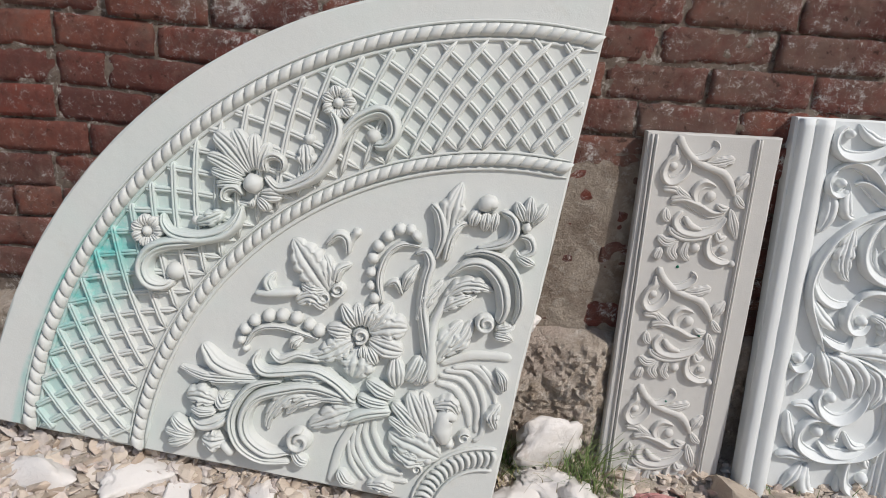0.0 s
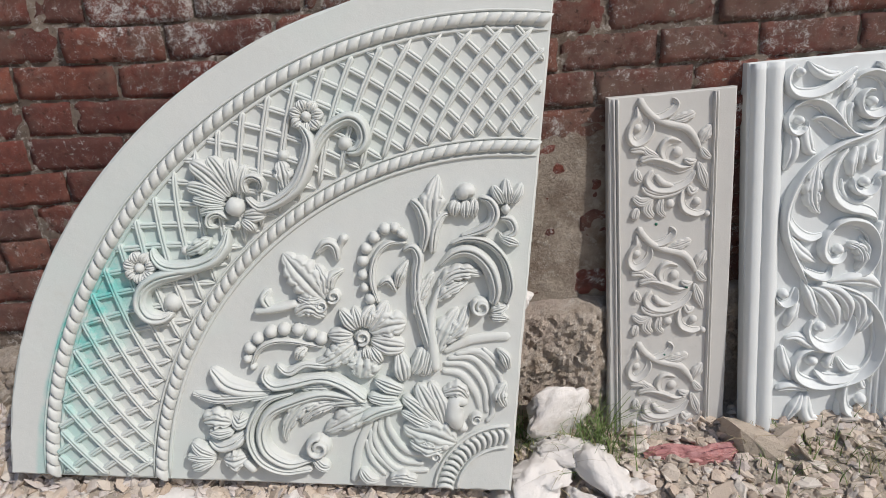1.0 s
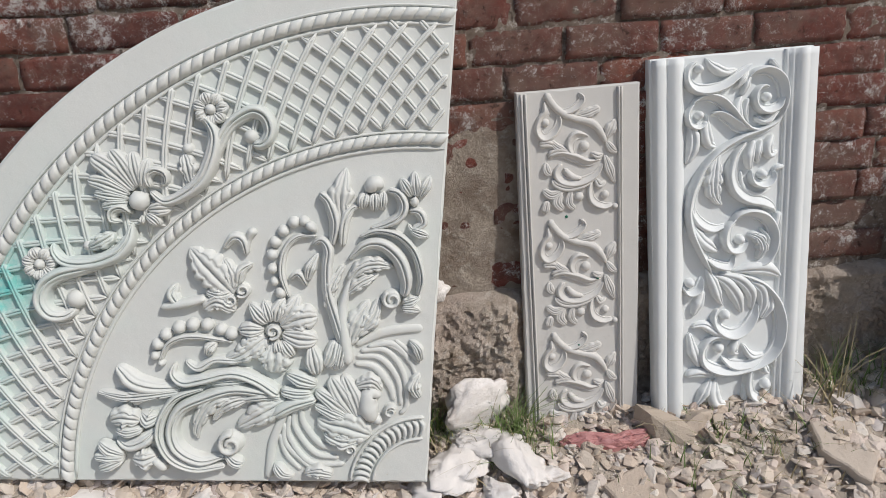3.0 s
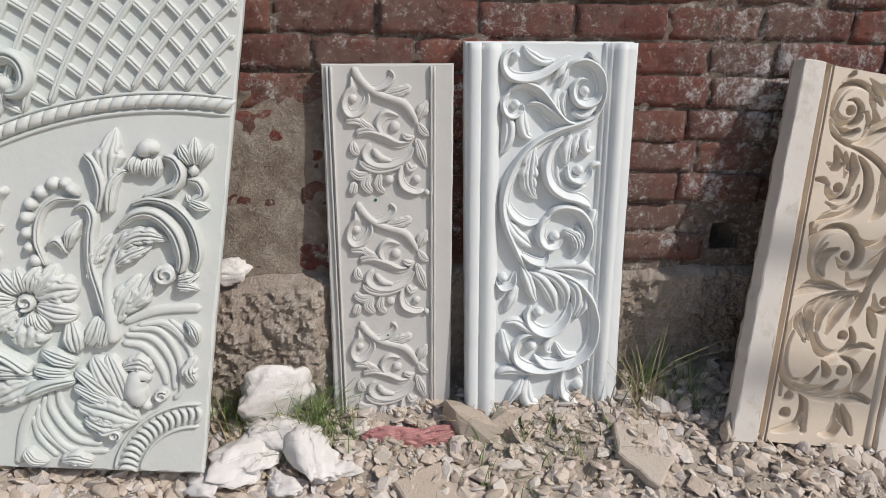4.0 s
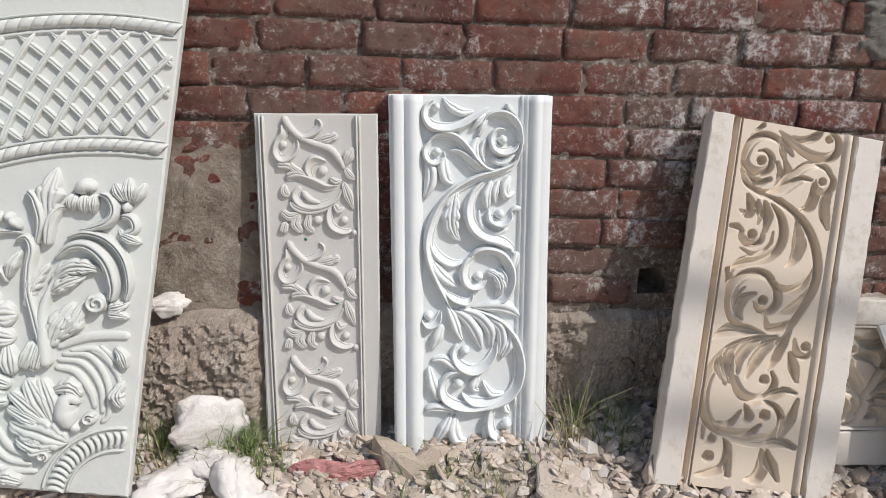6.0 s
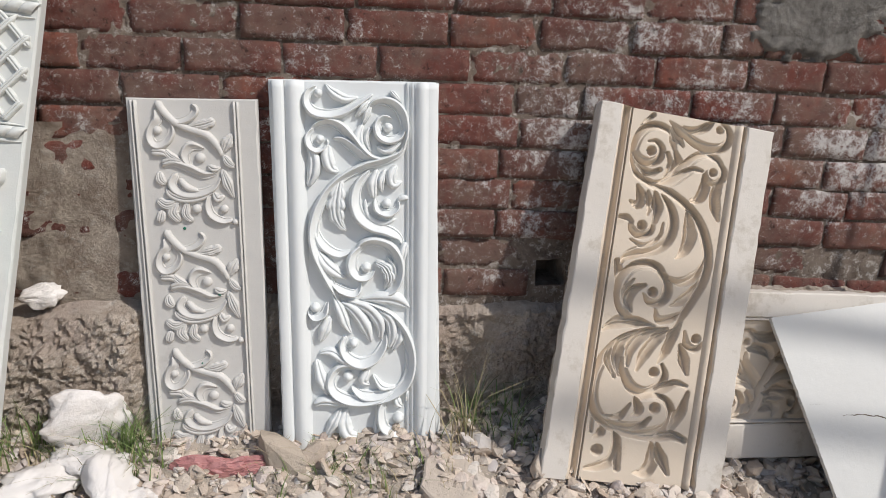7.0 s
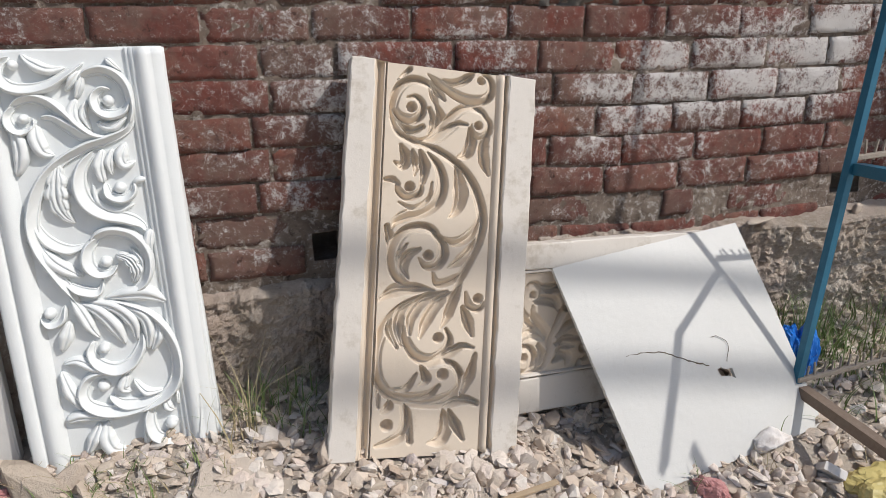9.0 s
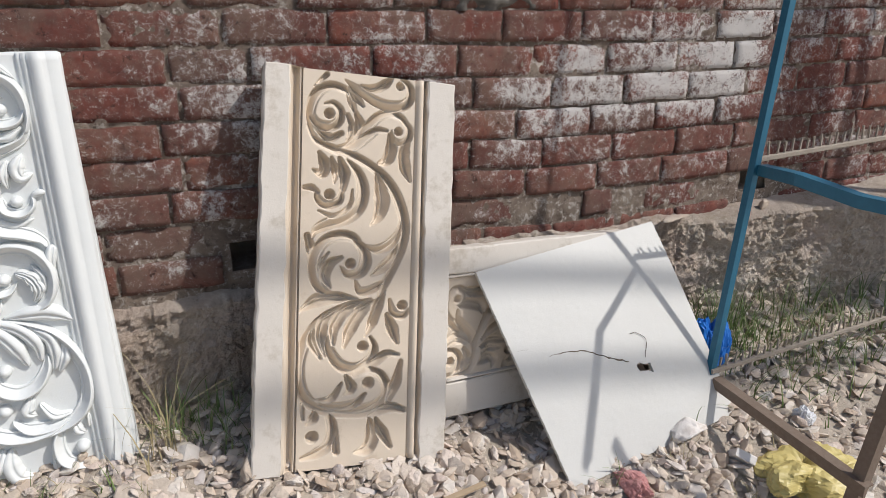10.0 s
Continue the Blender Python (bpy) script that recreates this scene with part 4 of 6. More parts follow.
ornament_dot("bud", -0.635, 0.869, 0.0152)
ornament("scroll", "ridge", 0, [(-0.762, 0.704), (-0.784, 0.719), (-0.805, 0.709), (-0.805, 0.689), (-0.786, 0.685)], (0.0056, 0.0098, 0.0112, 0.0099, 0.0042))
ornament("scroll", "ridge", 0, [(-0.763, 0.681), (-0.771, 0.639), (-0.801, 0.604), (-0.858, 0.581), (-0.913, 0.58), (-0.94, 0.6), (-0.947, 0.624)], (0.0071, 0.0171, 0.02, 0.0186, 0.0171, 0.0127, 0.0056))
ornament("leaf", "leaf", 2, [(-0.804, 0.654), (-0.835, 0.632), (-0.865, 0.616)], (0.0113, 0.017, 0.0071))
ornament_dot("bud", -0.867, 0.621, 0.0142)
ornament("scroll", "ridge", 0, [(-0.813, 0.587), (-0.872, 0.566), (-0.928, 0.549), (-0.963, 0.521), (-0.972, 0.482), (-0.953, 0.451), (-0.919, 0.447), (-0.895, 0.464)], (0.0057, 0.0143, 0.0171, 0.0186, 0.0187, 0.0188, 0.0174, 0.0087))
ornament_dot("bud", -0.898, 0.486, 0.0246)
for k in range(15):
    a = math.radians(176 - 84 * k / 14)
    c, d = Vector((-0.02 + 0.160 * math.cos(a), 0.0 + 0.160 * math.sin(a))), Vector((math.cos(a), math.sin(a)))
    e = Vector((-d.y, d.x))
    line = [c + d * 0.024 + e * 0.008, c + d * 0.010 - e * 0.004, c - d * 0.010 - e * 0.002, c - d * 0.022 + e * 0.008]
    part("band", relief("band", [tuple(p) for p in line], (0.003, 0.0072, 0.0060, 0.003), 0.014, BIG, "round"), fan)
for r in (0.130, 0.190):
    arc = [(-0.02 + r * math.cos(math.radians(178 - 88 * k / 10)), 0.002 + r * math.sin(math.radians(178 - 88 * k / 10))) for k in range(11)]
    part("rib", relief("rib", arc, (0.0045, 0.0045), 0.010, BIG), fan)
ornament_flower(-0.582, 0.966, 0.042, 7)
ornament_flower(-0.976, 0.572, 0.042, 7)

# ---- narrow vine panel ----
vine_panel = thing("vine_panel", "narrow grey plaster panel with trailing vine relief, leaning on wall", "plaster panel",
                   basis((0.5112, 1.7226, -0.2233), (1, 0, 0), (0, 0.0533, 0.9986)))
V_OUT = [(-0.018, -0.06), (0.331, -0.06), (0.342, 1.040), (0.003, 1.042)]
SLANT = Matrix(((1, 0.0145, 0, -0.0145), (0, 1, 0, 0), (0, 0, 1, 0), (0, 0, 0, 1)))
part("body", slab("body", V_OUT, -0.032, 0.0, GREY, 0.004, 0.0005, 3), vine_panel)
for x0, x1, h in ((0.018, 0.028, 0.007), (0.028, 0.038, 0.011), (0.284, 0.293, 0.011), (0.293, 0.301, 0.007)):
    part("rail", rail("rail", half_round(x0, x1, h), -0.05, 1.036, GREY, int(x0 * 900)), vine_panel, "", SLANT)
VT = {"stem": 0.014, "tendril": 0.014, "leaf": 0.013}


def vine(name, form, lobes, points, widths):
    me = relief(name, points, widths, VT[name], GREY, form, lobes)
    for i in range(3):
        part(name, me, vine_panel, "", pose(-0.005 * i, -0.3507 * i, 0))


def vine_dot(name, x, y, r):
    for i in range(3):
        knob(name, vine_panel, x - 0.005 * i, y - 0.3507 * i, r * 0.9, 0.0115, GREY)


vine("stem", "round", 0, [(0.082, 1.035), (0.094, 1.011), (0.121, 0.981), (0.156, 0.962), (0.206, 0.944), (0.233, 0.911), (0.243, 0.886)], (0.0116, 0.0102, 0.0103, 0.0104, 0.0119, 0.0105, 0.0061))
vine("tendril", "ridge", 0, [(0.111, 0.991), (0.135, 0.981), (0.165, 0.992), (0.181, 1.011), (0.171, 1.027)], (0.0044, 0.0103, 0.0118, 0.0103, 0.0059))
vine("leaf", "leaf", 3, [(0.153, 0.965), (0.193, 0.971), (0.23, 0.983)], (0.0044, 0.0148, 0.0104))
vine("tendril", "ridge", 0, [(0.08, 1.015), (0.082, 0.985), (0.066, 0.966), (0.058, 0.936), (0.072, 0.917), (0.097, 0.926), (0.114, 0.951), (0.114, 0.981)], (0.0073, 0.0132, 0.0117, 0.0118, 0.0133, 0.0119, 0.0103, 0.0044))
vine_dot("bud", 0.078, 0.957, 0.0132)
vine("leaf", "leaf", 3, [(0.246, 0.899), (0.259, 0.926), (0.273, 0.949)], (0.006, 0.0181, 0.0045))
vine("leaf", "leaf", 0, [(0.245, 0.891), (0.26, 0.868), (0.279, 0.857)], (0.0061, 0.0137, 0.0046))
vine("leaf", "leaf", 0, [(0.24, 0.853), (0.252, 0.814), (0.268, 0.769)], (0.0061, 0.0169, 0.0031))
vine("leaf", "leaf", 0, [(0.056, 0.899), (0.085, 0.899), (0.109, 0.885)], (0.0119, 0.0119, 0.0045))
vine("leaf", "leaf", 0, [(0.09, 0.906), (0.109, 0.885), (0.144, 0.867)], (0.0089, 0.0135, 0.006))
vine("leaf", "leaf", 0, [(0.081, 0.868), (0.112, 0.876), (0.148, 0.864)], (0.009, 0.012, 0.0045))
vine("tendril", "ridge", 0, [(0.082, 0.858), (0.112, 0.867), (0.155, 0.853), (0.191, 0.836), (0.227, 0.84)], (0.006, 0.0105, 0.0136, 0.0122, 0.0046))
vine("leaf", "ridge", 0, [(0.154, 0.859), (0.144, 0.89), (0.161, 0.914), (0.196, 0.908)], (0.006, 0.0135, 0.0149, 0.0045))
vine_dot("bud", 0.184, 0.883, 0.0166)
vine("leaf", "leaf", 0, [(0.202, 0.863), (0.219, 0.853), (0.237, 0.857)], (0.0061, 0.0106, 0.003))
vine("leaf", "leaf", 0, [(0.075, 0.848), (0.076, 0.824), (0.09, 0.811)], (0.006, 0.0151, 0.0076))
vine("leaf", "ridge", 0, [(0.12, 0.841), (0.105, 0.814), (0.122, 0.791), (0.166, 0.784), (0.212, 0.8), (0.235, 0.831)], (0.0091, 0.0136, 0.0152, 0.0138, 0.0107, 0.0046))
vine("leaf", "round", 0, [(0.125, 0.827), (0.144, 0.803), (0.176, 0.792)], (0.0076, 0.0107, 0.0046))
vine("leaf", "leaf", 0, [(0.09, 0.799), (0.101, 0.782), (0.137, 0.769), (0.182, 0.775), (0.218, 0.793)], (0.0076, 0.0122, 0.0107, 0.0092, 0.0031))
vine("leaf", "leaf", 0, [(0.063, 0.771), (0.088, 0.754), (0.123, 0.766)], (0.0106, 0.0153, 0.0077))
vine("leaf", "leaf", 0, [(0.115, 0.763), (0.101, 0.733), (0.12, 0.706)], (0.0092, 0.0169, 0.0093))
vine("leaf", "leaf", 0, [(0.075, 0.741), (0.064, 0.704)], (0.0107, 0.0154))
vine("leaf", "leaf", 0, [(0.143, 0.766), (0.135, 0.728), (0.153, 0.706)], (0.0061, 0.0139, 0.0078))
vine_dot("bud", 0.165, 0.742, 0.0154)
vine("tendril", "ridge", 0, [(0.202, 0.783), (0.197, 0.751), (0.206, 0.724), (0.235, 0.708), (0.261, 0.711)], (0.0062, 0.0108, 0.0124, 0.011, 0.0063))
vine_dot("bud", 0.267, 0.704, 0.011)
vine_dot("bud", 0.239, 0.741, 0.014)
vine("leaf", "leaf", 0, [(0.213, 0.79), (0.224, 0.77), (0.243, 0.779)], (0.0077, 0.0124, 0.0046))
for x, y in ((0.128, 0.687), (0.212, 0.495), (0.15, 0.287)):
    knob("paint_drop", vine_panel, x, y, 0.0045 if y > 0.3 else 0.003, 0.003, GREEN_DOT, 0.0 if y > 0.6 else 0.008, "dark green paint drop")

# ---- white acanthus panel ----
scroll_panel = thing("acanthus_panel", "bright white plaster panel with bold acanthus scrolls and rounded rails", "plaster panel",
                     basis((0.892, 1.69, -0.17), (1, 0, -0.0065), (0.0064, 0.1005, 0.9949)))
S_OUT = [(-0.004, -0.06), (0.468, -0.06), (0.446, 1.045), (-0.016, 1.045)]
part("body", slab("body", S_OUT, -0.04, 0.0, WHITE, 0.005, 0.0006, 5), scroll_panel)
LEFT_RAIL = [(-0.008, -0.003), (-0.006, 0.016), (0.000, 0.021), (0.020, 0.021), (0.025, 0.017), (0.028, 0.009), (0.034, 0.016), (0.044, 0.023), (0.055, 0.025), (0.066, 0.020), (0.074, 0.010), (0.080, 0.003), (0.083, -0.003)]
RIGHT_RAIL = [(0.360, -0.003), (0.362, 0.006), (0.368, 0.009), (0.372, 0.008), (0.376, 0.015), (0.381, 0.017), (0.385, 0.016), (0.391, 0.025), (0.402, 0.031), (0.414, 0.029), (0.421, 0.020), (0.425, 0.020), (0.446, 0.018), (0.451, 0.012), (0.453, -0.003)]
for profile, seed in ((LEFT_RAIL, 4), (RIGHT_RAIL, 9)):
    part("rail", rail("rail", profile, -0.05, 1.041, WHITE, seed), scroll_panel)
AT = {"scroll": 0.032, "leaf": 0.028, "tendril": 0.018}
CARVED = []  # the same design, turned about: the tan mould is a cast of such a panel


def mirrored(points):
    return [(0.494 - 1.03 * x, 1.008 * y + 0.015) for x, y in points]


def acanthus(name, form, lobes, points, widths):
    tall = AT[name] * min(1.0, 0.5 + max(widths) / 0.028)
    part(name, relief(name, points, tuple(w * 1.12 for w in widths) if form == "leaf" else widths, tall, WHITE, "smooth" if form == "leaf" and lobes < 3 else form, lobes if lobes > 2 else 0), scroll_panel)
    CARVED.append((curve(mirrored(points), 0.004), widths, form, lobes))


def acanthus_dot(name, x, y, r):
    knob(name, scroll_panel, x, y, r, 0.026, WHITE)
    (mx, my), = mirrored([(x, y)])
    CARVED.append((np.array([(mx, my), (mx + 0.001, my)]), (r, r), "round", 0))


acanthus("scroll", "ridge", 0, [(0.115, 1.028), (0.093, 1.012), (0.088, 0.983), (0.106, 0.959), (0.144, 0.952), (0.186, 0.961), (0.225, 0.983), (0.269, 1.01)], (0.006, 0.0121, 0.0152, 0.0168, 0.0153, 0.0138, 0.0108, 0.0031))
acanthus_dot("bud", 0.119, 1.009, 0.0121)
acanthus("leaf", "leaf", 2, [(0.138, 1.035), (0.157, 1.013), (0.191, 0.995), (0.228, 1.0)], (0.003, 0.0137, 0.0122, 0.0031))
acanthus("leaf", "leaf", 0, [(0.318, 1.019), (0.334, 1.002), (0.35, 0.987)], (0.0077, 0.0062, 0.0016))
acanthus("scroll", "ridge", 0, [(0.347, 0.858), (0.358, 0.9), (0.353, 0.947), (0.334, 0.977), (0.303, 0.991), (0.268, 0.983), (0.251, 0.959)], (0.0079, 0.0111, 0.0141, 0.0156, 0.0139, 0.0108, 0.0046))
acanthus("scroll", "ridge", 0, [(0.358, 0.919), (0.34, 0.892), (0.309, 0.884), (0.285, 0.899), (0.28, 0.927), (0.298, 0.946), (0.32, 0.943)], (0.0063, 0.011, 0.0142, 0.0141, 0.0125, 0.0094, 0.0047))
acanthus_dot("bud", 0.31, 0.918, 0.0141)
acanthus("leaf", "leaf", 0, [(0.259, 0.992), (0.239, 0.968), (0.22, 0.945)], (0.0046, 0.0124, 0.0046))
acanthus("leaf", "leaf", 0, [(0.264, 0.983), (0.251, 0.952), (0.24, 0.925)], (0.0046, 0.0109, 0.0047))
acanthus("leaf", "leaf", 0, [(0.24, 0.927), (0.227, 0.894), (0.237, 0.857), (0.27, 0.832)], (0.0062, 0.0156, 0.0141, 0.0047))
acanthus("leaf", "leaf", 0, [(0.261, 0.919), (0.25, 0.888), (0.262, 0.849)], (0.0062, 0.0094, 0.0032))
acanthus("leaf", "leaf", 0, [(0.277, 0.868), (0.308, 0.854), (0.351, 0.881)], (0.0079, 0.0127, 0.0032))
acanthus("scroll", "ridge", 0, [(0.363, 0.881), (0.343, 0.846), (0.299, 0.826), (0.243, 0.81), (0.191, 0.784), (0.151, 0.751), (0.122, 0.709), (0.103, 0.661), (0.096, 0.614), (0.104, 0.565), (0.124, 0.515), (0.147, 0.465), (0.166, 0.422)], (0.0063, 0.0095, 0.0127, 0.0126, 0.0126, 0.0142, 0.0158, 0.0159, 0.016, 0.0161, 0.0147, 0.0132, 0.005))
acanthus("scroll", "ridge", 0, [(0.091, 0.9), (0.111, 0.922), (0.144, 0.932), (0.177, 0.92), (0.205, 0.891), (0.233, 0.855), (0.267, 0.83), (0.318, 0.826)], (0.0046, 0.0107, 0.0138, 0.0155, 0.0156, 0.0141, 0.0111, 0.0032))
acanthus("scroll", "ridge", 0, [(0.108, 0.916), (0.089, 0.894), (0.093, 0.867), (0.114, 0.854), (0.138, 0.867), (0.14, 0.886)], (0.0061, 0.0092, 0.0124, 0.0109, 0.0078, 0.0031))
acanthus_dot("bud", 0.121, 0.885, 0.0124)
acanthus("leaf", "ridge", 0, [(0.155, 0.884), (0.181, 0.883), (0.212, 0.861), (0.251, 0.833), (0.305, 0.827)], (0.0062, 0.014, 0.0172, 0.0126, 0.0032))
acanthus("leaf", "leaf", 2, [(0.093, 0.868), (0.104, 0.825), (0.099, 0.785), (0.085, 0.752)], (0.0077, 0.0171, 0.0172, 0.0063))
acanthus("leaf", "leaf", 0, [(0.142, 0.872), (0.139, 0.839), (0.15, 0.804), (0.172, 0.795)], (0.0093, 0.0171, 0.0172, 0.0063))
acanthus("leaf", "leaf", 4, [(0.177, 0.782), (0.166, 0.73), (0.162, 0.682), (0.173, 0.645), (0.192, 0.625)], (0.0047, 0.0175, 0.024, 0.0177, 0.0032))
acanthus("scroll", "ridge", 0, [(0.259, 0.799), (0.227, 0.762), (0.215, 0.714), (0.227, 0.67), (0.261, 0.641), (0.307, 0.626), (0.34, 0.607), (0.35, 0.586)], (0.0048, 0.0127, 0.0176, 0.0193, 0.0195, 0.018, 0.0164, 0.0049))
acanthus("leaf", "leaf", 0, [(0.28, 0.802), (0.266, 0.762), (0.269, 0.719)], (0.0064, 0.016, 0.008))
acanthus("leaf", "leaf", 0, [(0.302, 0.802), (0.29, 0.767), (0.293, 0.735)], (0.0048, 0.0128, 0.0032))
acanthus("scroll", "ridge", 0, [(0.273, 0.719), (0.279, 0.688), (0.311, 0.676), (0.335, 0.693), (0.337, 0.715)], (0.0064, 0.0113, 0.013, 0.0114, 0.0049))
acanthus_dot("bud", 0.305, 0.704, 0.0145)
acanthus("tendril", "round", 0, [(0.244, 0.719), (0.251, 0.673), (0.291, 0.647), (0.333, 0.66)], (0.0032, 0.0081, 0.0081, 0.0033))
acanthus("tendril", "round", 0, [(0.334, 0.709), (0.35, 0.72), (0.371, 0.72)], (0.0049, 0.0097, 0.0065))
acanthus("leaf", "leaf", 0, [(0.334, 0.815), (0.318, 0.781), (0.326, 0.759), (0.35, 0.768)], (0.0048, 0.016, 0.0145, 0.0032))
acanthus("tendril", "ridge", 0, [(0.102, 0.666), (0.107, 0.617), (0.129, 0.58), (0.168, 0.559), (0.212, 0.569)], (0.0032, 0.0112, 0.0162, 0.0146, 0.0033))
acanthus("leaf", "leaf", 0, [(0.102, 0.58), (0.126, 0.535), (0.161, 0.503), (0.188, 0.486)], (0.0032, 0.0163, 0.0164, 0.0033))
acanthus("leaf", "ridge", 0, [(0.139, 0.48), (0.174, 0.453), (0.215, 0.443), (0.231, 0.475)], (0.0033, 0.0132, 0.0133, 0.0033))
acanthus("scroll", "ridge", 0, [(0.213, 0.556), (0.233, 0.585), (0.268, 0.595), (0.311, 0.581), (0.337, 0.544), (0.341, 0.499), (0.323, 0.453), (0.277, 0.427)], (0.0065, 0.0147, 0.0163, 0.0164, 0.0166, 0.0167, 0.0134, 0.0033))
acanthus("scroll", "ridge", 0, [(0.236, 0.582), (0.21, 0.556), (0.204, 0.518), (0.222, 0.492), (0.251, 0.49), (0.271, 0.511)], (0.0082, 0.0147, 0.0181, 0.0165, 0.0116, 0.0033))
acanthus_dot("bud", 0.245, 0.519, 0.0148)
acanthus("leaf", "leaf", 3, [(0.27, 0.535), (0.3, 0.518), (0.312, 0.484), (0.297, 0.454)], (0.0066, 0.0149, 0.015, 0.0033))
acanthus("leaf", "leaf", 0, [(0.304, 0.549), (0.325, 0.517), (0.328, 0.47)], (0.0033, 0.0083, 0.0033))
acanthus("leaf", "leaf", 0, [(0.36, 0.592), (0.351, 0.557), (0.353, 0.525)], (0.0099, 0.0133, 0.0033))
acanthus("leaf", "leaf", 2, [(0.224, 0.423), (0.28, 0.427), (0.333, 0.42), (0.378, 0.39)], (0.0033, 0.0168, 0.0202, 0.0034))
acanthus("leaf", "leaf", 0, [(0.147, 0.443), (0.168, 0.395), (0.184, 0.349), (0.2, 0.319)], (0.0033, 0.015, 0.0151, 0.0034))
acanthus("leaf", "leaf", 0, [(0.166, 0.419), (0.208, 0.391), (0.24, 0.344), (0.258, 0.291)], (0.005, 0.0167, 0.0186, 0.0051))
acanthus("leaf", "leaf", 0, [(0.187, 0.42), (0.247, 0.397), (0.283, 0.351), (0.286, 0.299)], (0.005, 0.0151, 0.0169, 0.0051))
acanthus("leaf", "leaf", 0, [(0.264, 0.398), (0.31, 0.363), (0.319, 0.315), (0.309, 0.27)], (0.005, 0.0153, 0.0154, 0.0052))
acanthus("scroll", "ridge", 0, [(0.231, 0.416), (0.277, 0.396), (0.32, 0.368), (0.356, 0.318), (0.375, 0.256), (0.372, 0.194), (0.35, 0.15), (0.312, 0.124), (0.261, 0.11), (0.197, 0.104), (0.144, 0.117)], (0.005, 0.0101, 0.0136, 0.0171, 0.0173, 0.0175, 0.0175, 0.0158, 0.014, 0.0122, 0.0052))
acanthus("leaf", "leaf", 0, [(0.34, 0.35), (0.34, 0.308), (0.319, 0.263)], (0.0051, 0.0154, 0.0052))
acanthus_dot("bud", 0.097, 0.402, 0.0149)
acanthus("scroll", "ridge", 0, [(0.076, 0.394), (0.093, 0.373), (0.121, 0.383), (0.133, 0.418)], (0.005, 0.0116, 0.0116, 0.005))
acanthus("leaf", "leaf", 2, [(0.139, 0.376), (0.122, 0.333), (0.108, 0.297)], (0.0083, 0.0184, 0.0067))
acanthus("scroll", "ridge", 0, [(0.185, 0.314), (0.173, 0.285), (0.187, 0.25), (0.225, 0.229), (0.266, 0.242), (0.293, 0.281), (0.301, 0.319)], (0.0067, 0.0135, 0.017, 0.0188, 0.0172, 0.0137, 0.0051))
acanthus_dot("bud", 0.206, 0.291, 0.0153)
acanthus("leaf", "leaf", 0, [(0.104, 0.263), (0.138, 0.267), (0.174, 0.245), (0.224, 0.22), (0.259, 0.224)], (0.0051, 0.0135, 0.0153, 0.012, 0.0034))
acanthus("leaf", "leaf", 0, [(0.097, 0.244), (0.109, 0.186), (0.131, 0.13)], (0.0068, 0.017, 0.0069))
acanthus("scroll", "ridge", 0, [(0.228, 0.208), (0.187, 0.22), (0.155, 0.21), (0.137, 0.176), (0.148, 0.14), (0.194, 0.115), (0.261, 0.114), (0.324, 0.138)], (0.0052, 0.012, 0.0137, 0.0154, 0.0172, 0.0174, 0.0157, 0.0035))
acanthus_dot("bud", 0.188, 0.188, 0.0172)
acanthus("leaf", "ridge", 0, [(0.198, 0.157), (0.229, 0.129), (0.28, 0.125), (0.333, 0.141)], (0.0069, 0.0174, 0.0157, 0.0035))
acanthus("leaf", "leaf", 0, [(0.249, 0.211), (0.233, 0.174), (0.253, 0.159)], (0.0069, 0.0155, 0.0035))
acanthus("leaf", "leaf", 0, [(0.262, 0.191), (0.289, 0.152), (0.333, 0.15)], (0.0052, 0.0122, 0.0035))
acanthus("leaf", "leaf", 0, [(0.087, 0.105), (0.12, 0.114), (0.16, 0.104), (0.188, 0.092)], (0.0103, 0.0155, 0.0121, 0.0035))
acanthus("leaf", "leaf", 0, [(0.165, 0.087), (0.146, 0.048), (0.121, 0.002)], (0.0052, 0.0174, 0.007))
acanthus("leaf", "leaf", 0, [(0.182, 0.086), (0.173, 0.04), (0.187, 0.003), (0.219, -0.004)], (0.0052, 0.021, 0.0211, 0.0053))
acanthus("scroll", "ridge", 0, [(0.302, 0.121), (0.285, 0.075), (0.293, 0.025), (0.329, 0.003), (0.363, -0.006)], (0.007, 0.0158, 0.0177, 0.0161, 0.0072))
acanthus_dot("bud", 0.338, 0.05, 0.0177)
acanthus("leaf", "leaf", 0, [(0.329, 0.123), (0.336, 0.098), (0.351, 0.086)], (0.007, 0.0141, 0.0053))
acanthus("leaf", "leaf", 0, [(0.365, 0.14), (0.362, 0.1)], (0.007, 0.0053))
acanthus("leaf", "leaf", 0, [(0.274, 0.061), (0.272, 0.002)], (0.007, 0.0107))

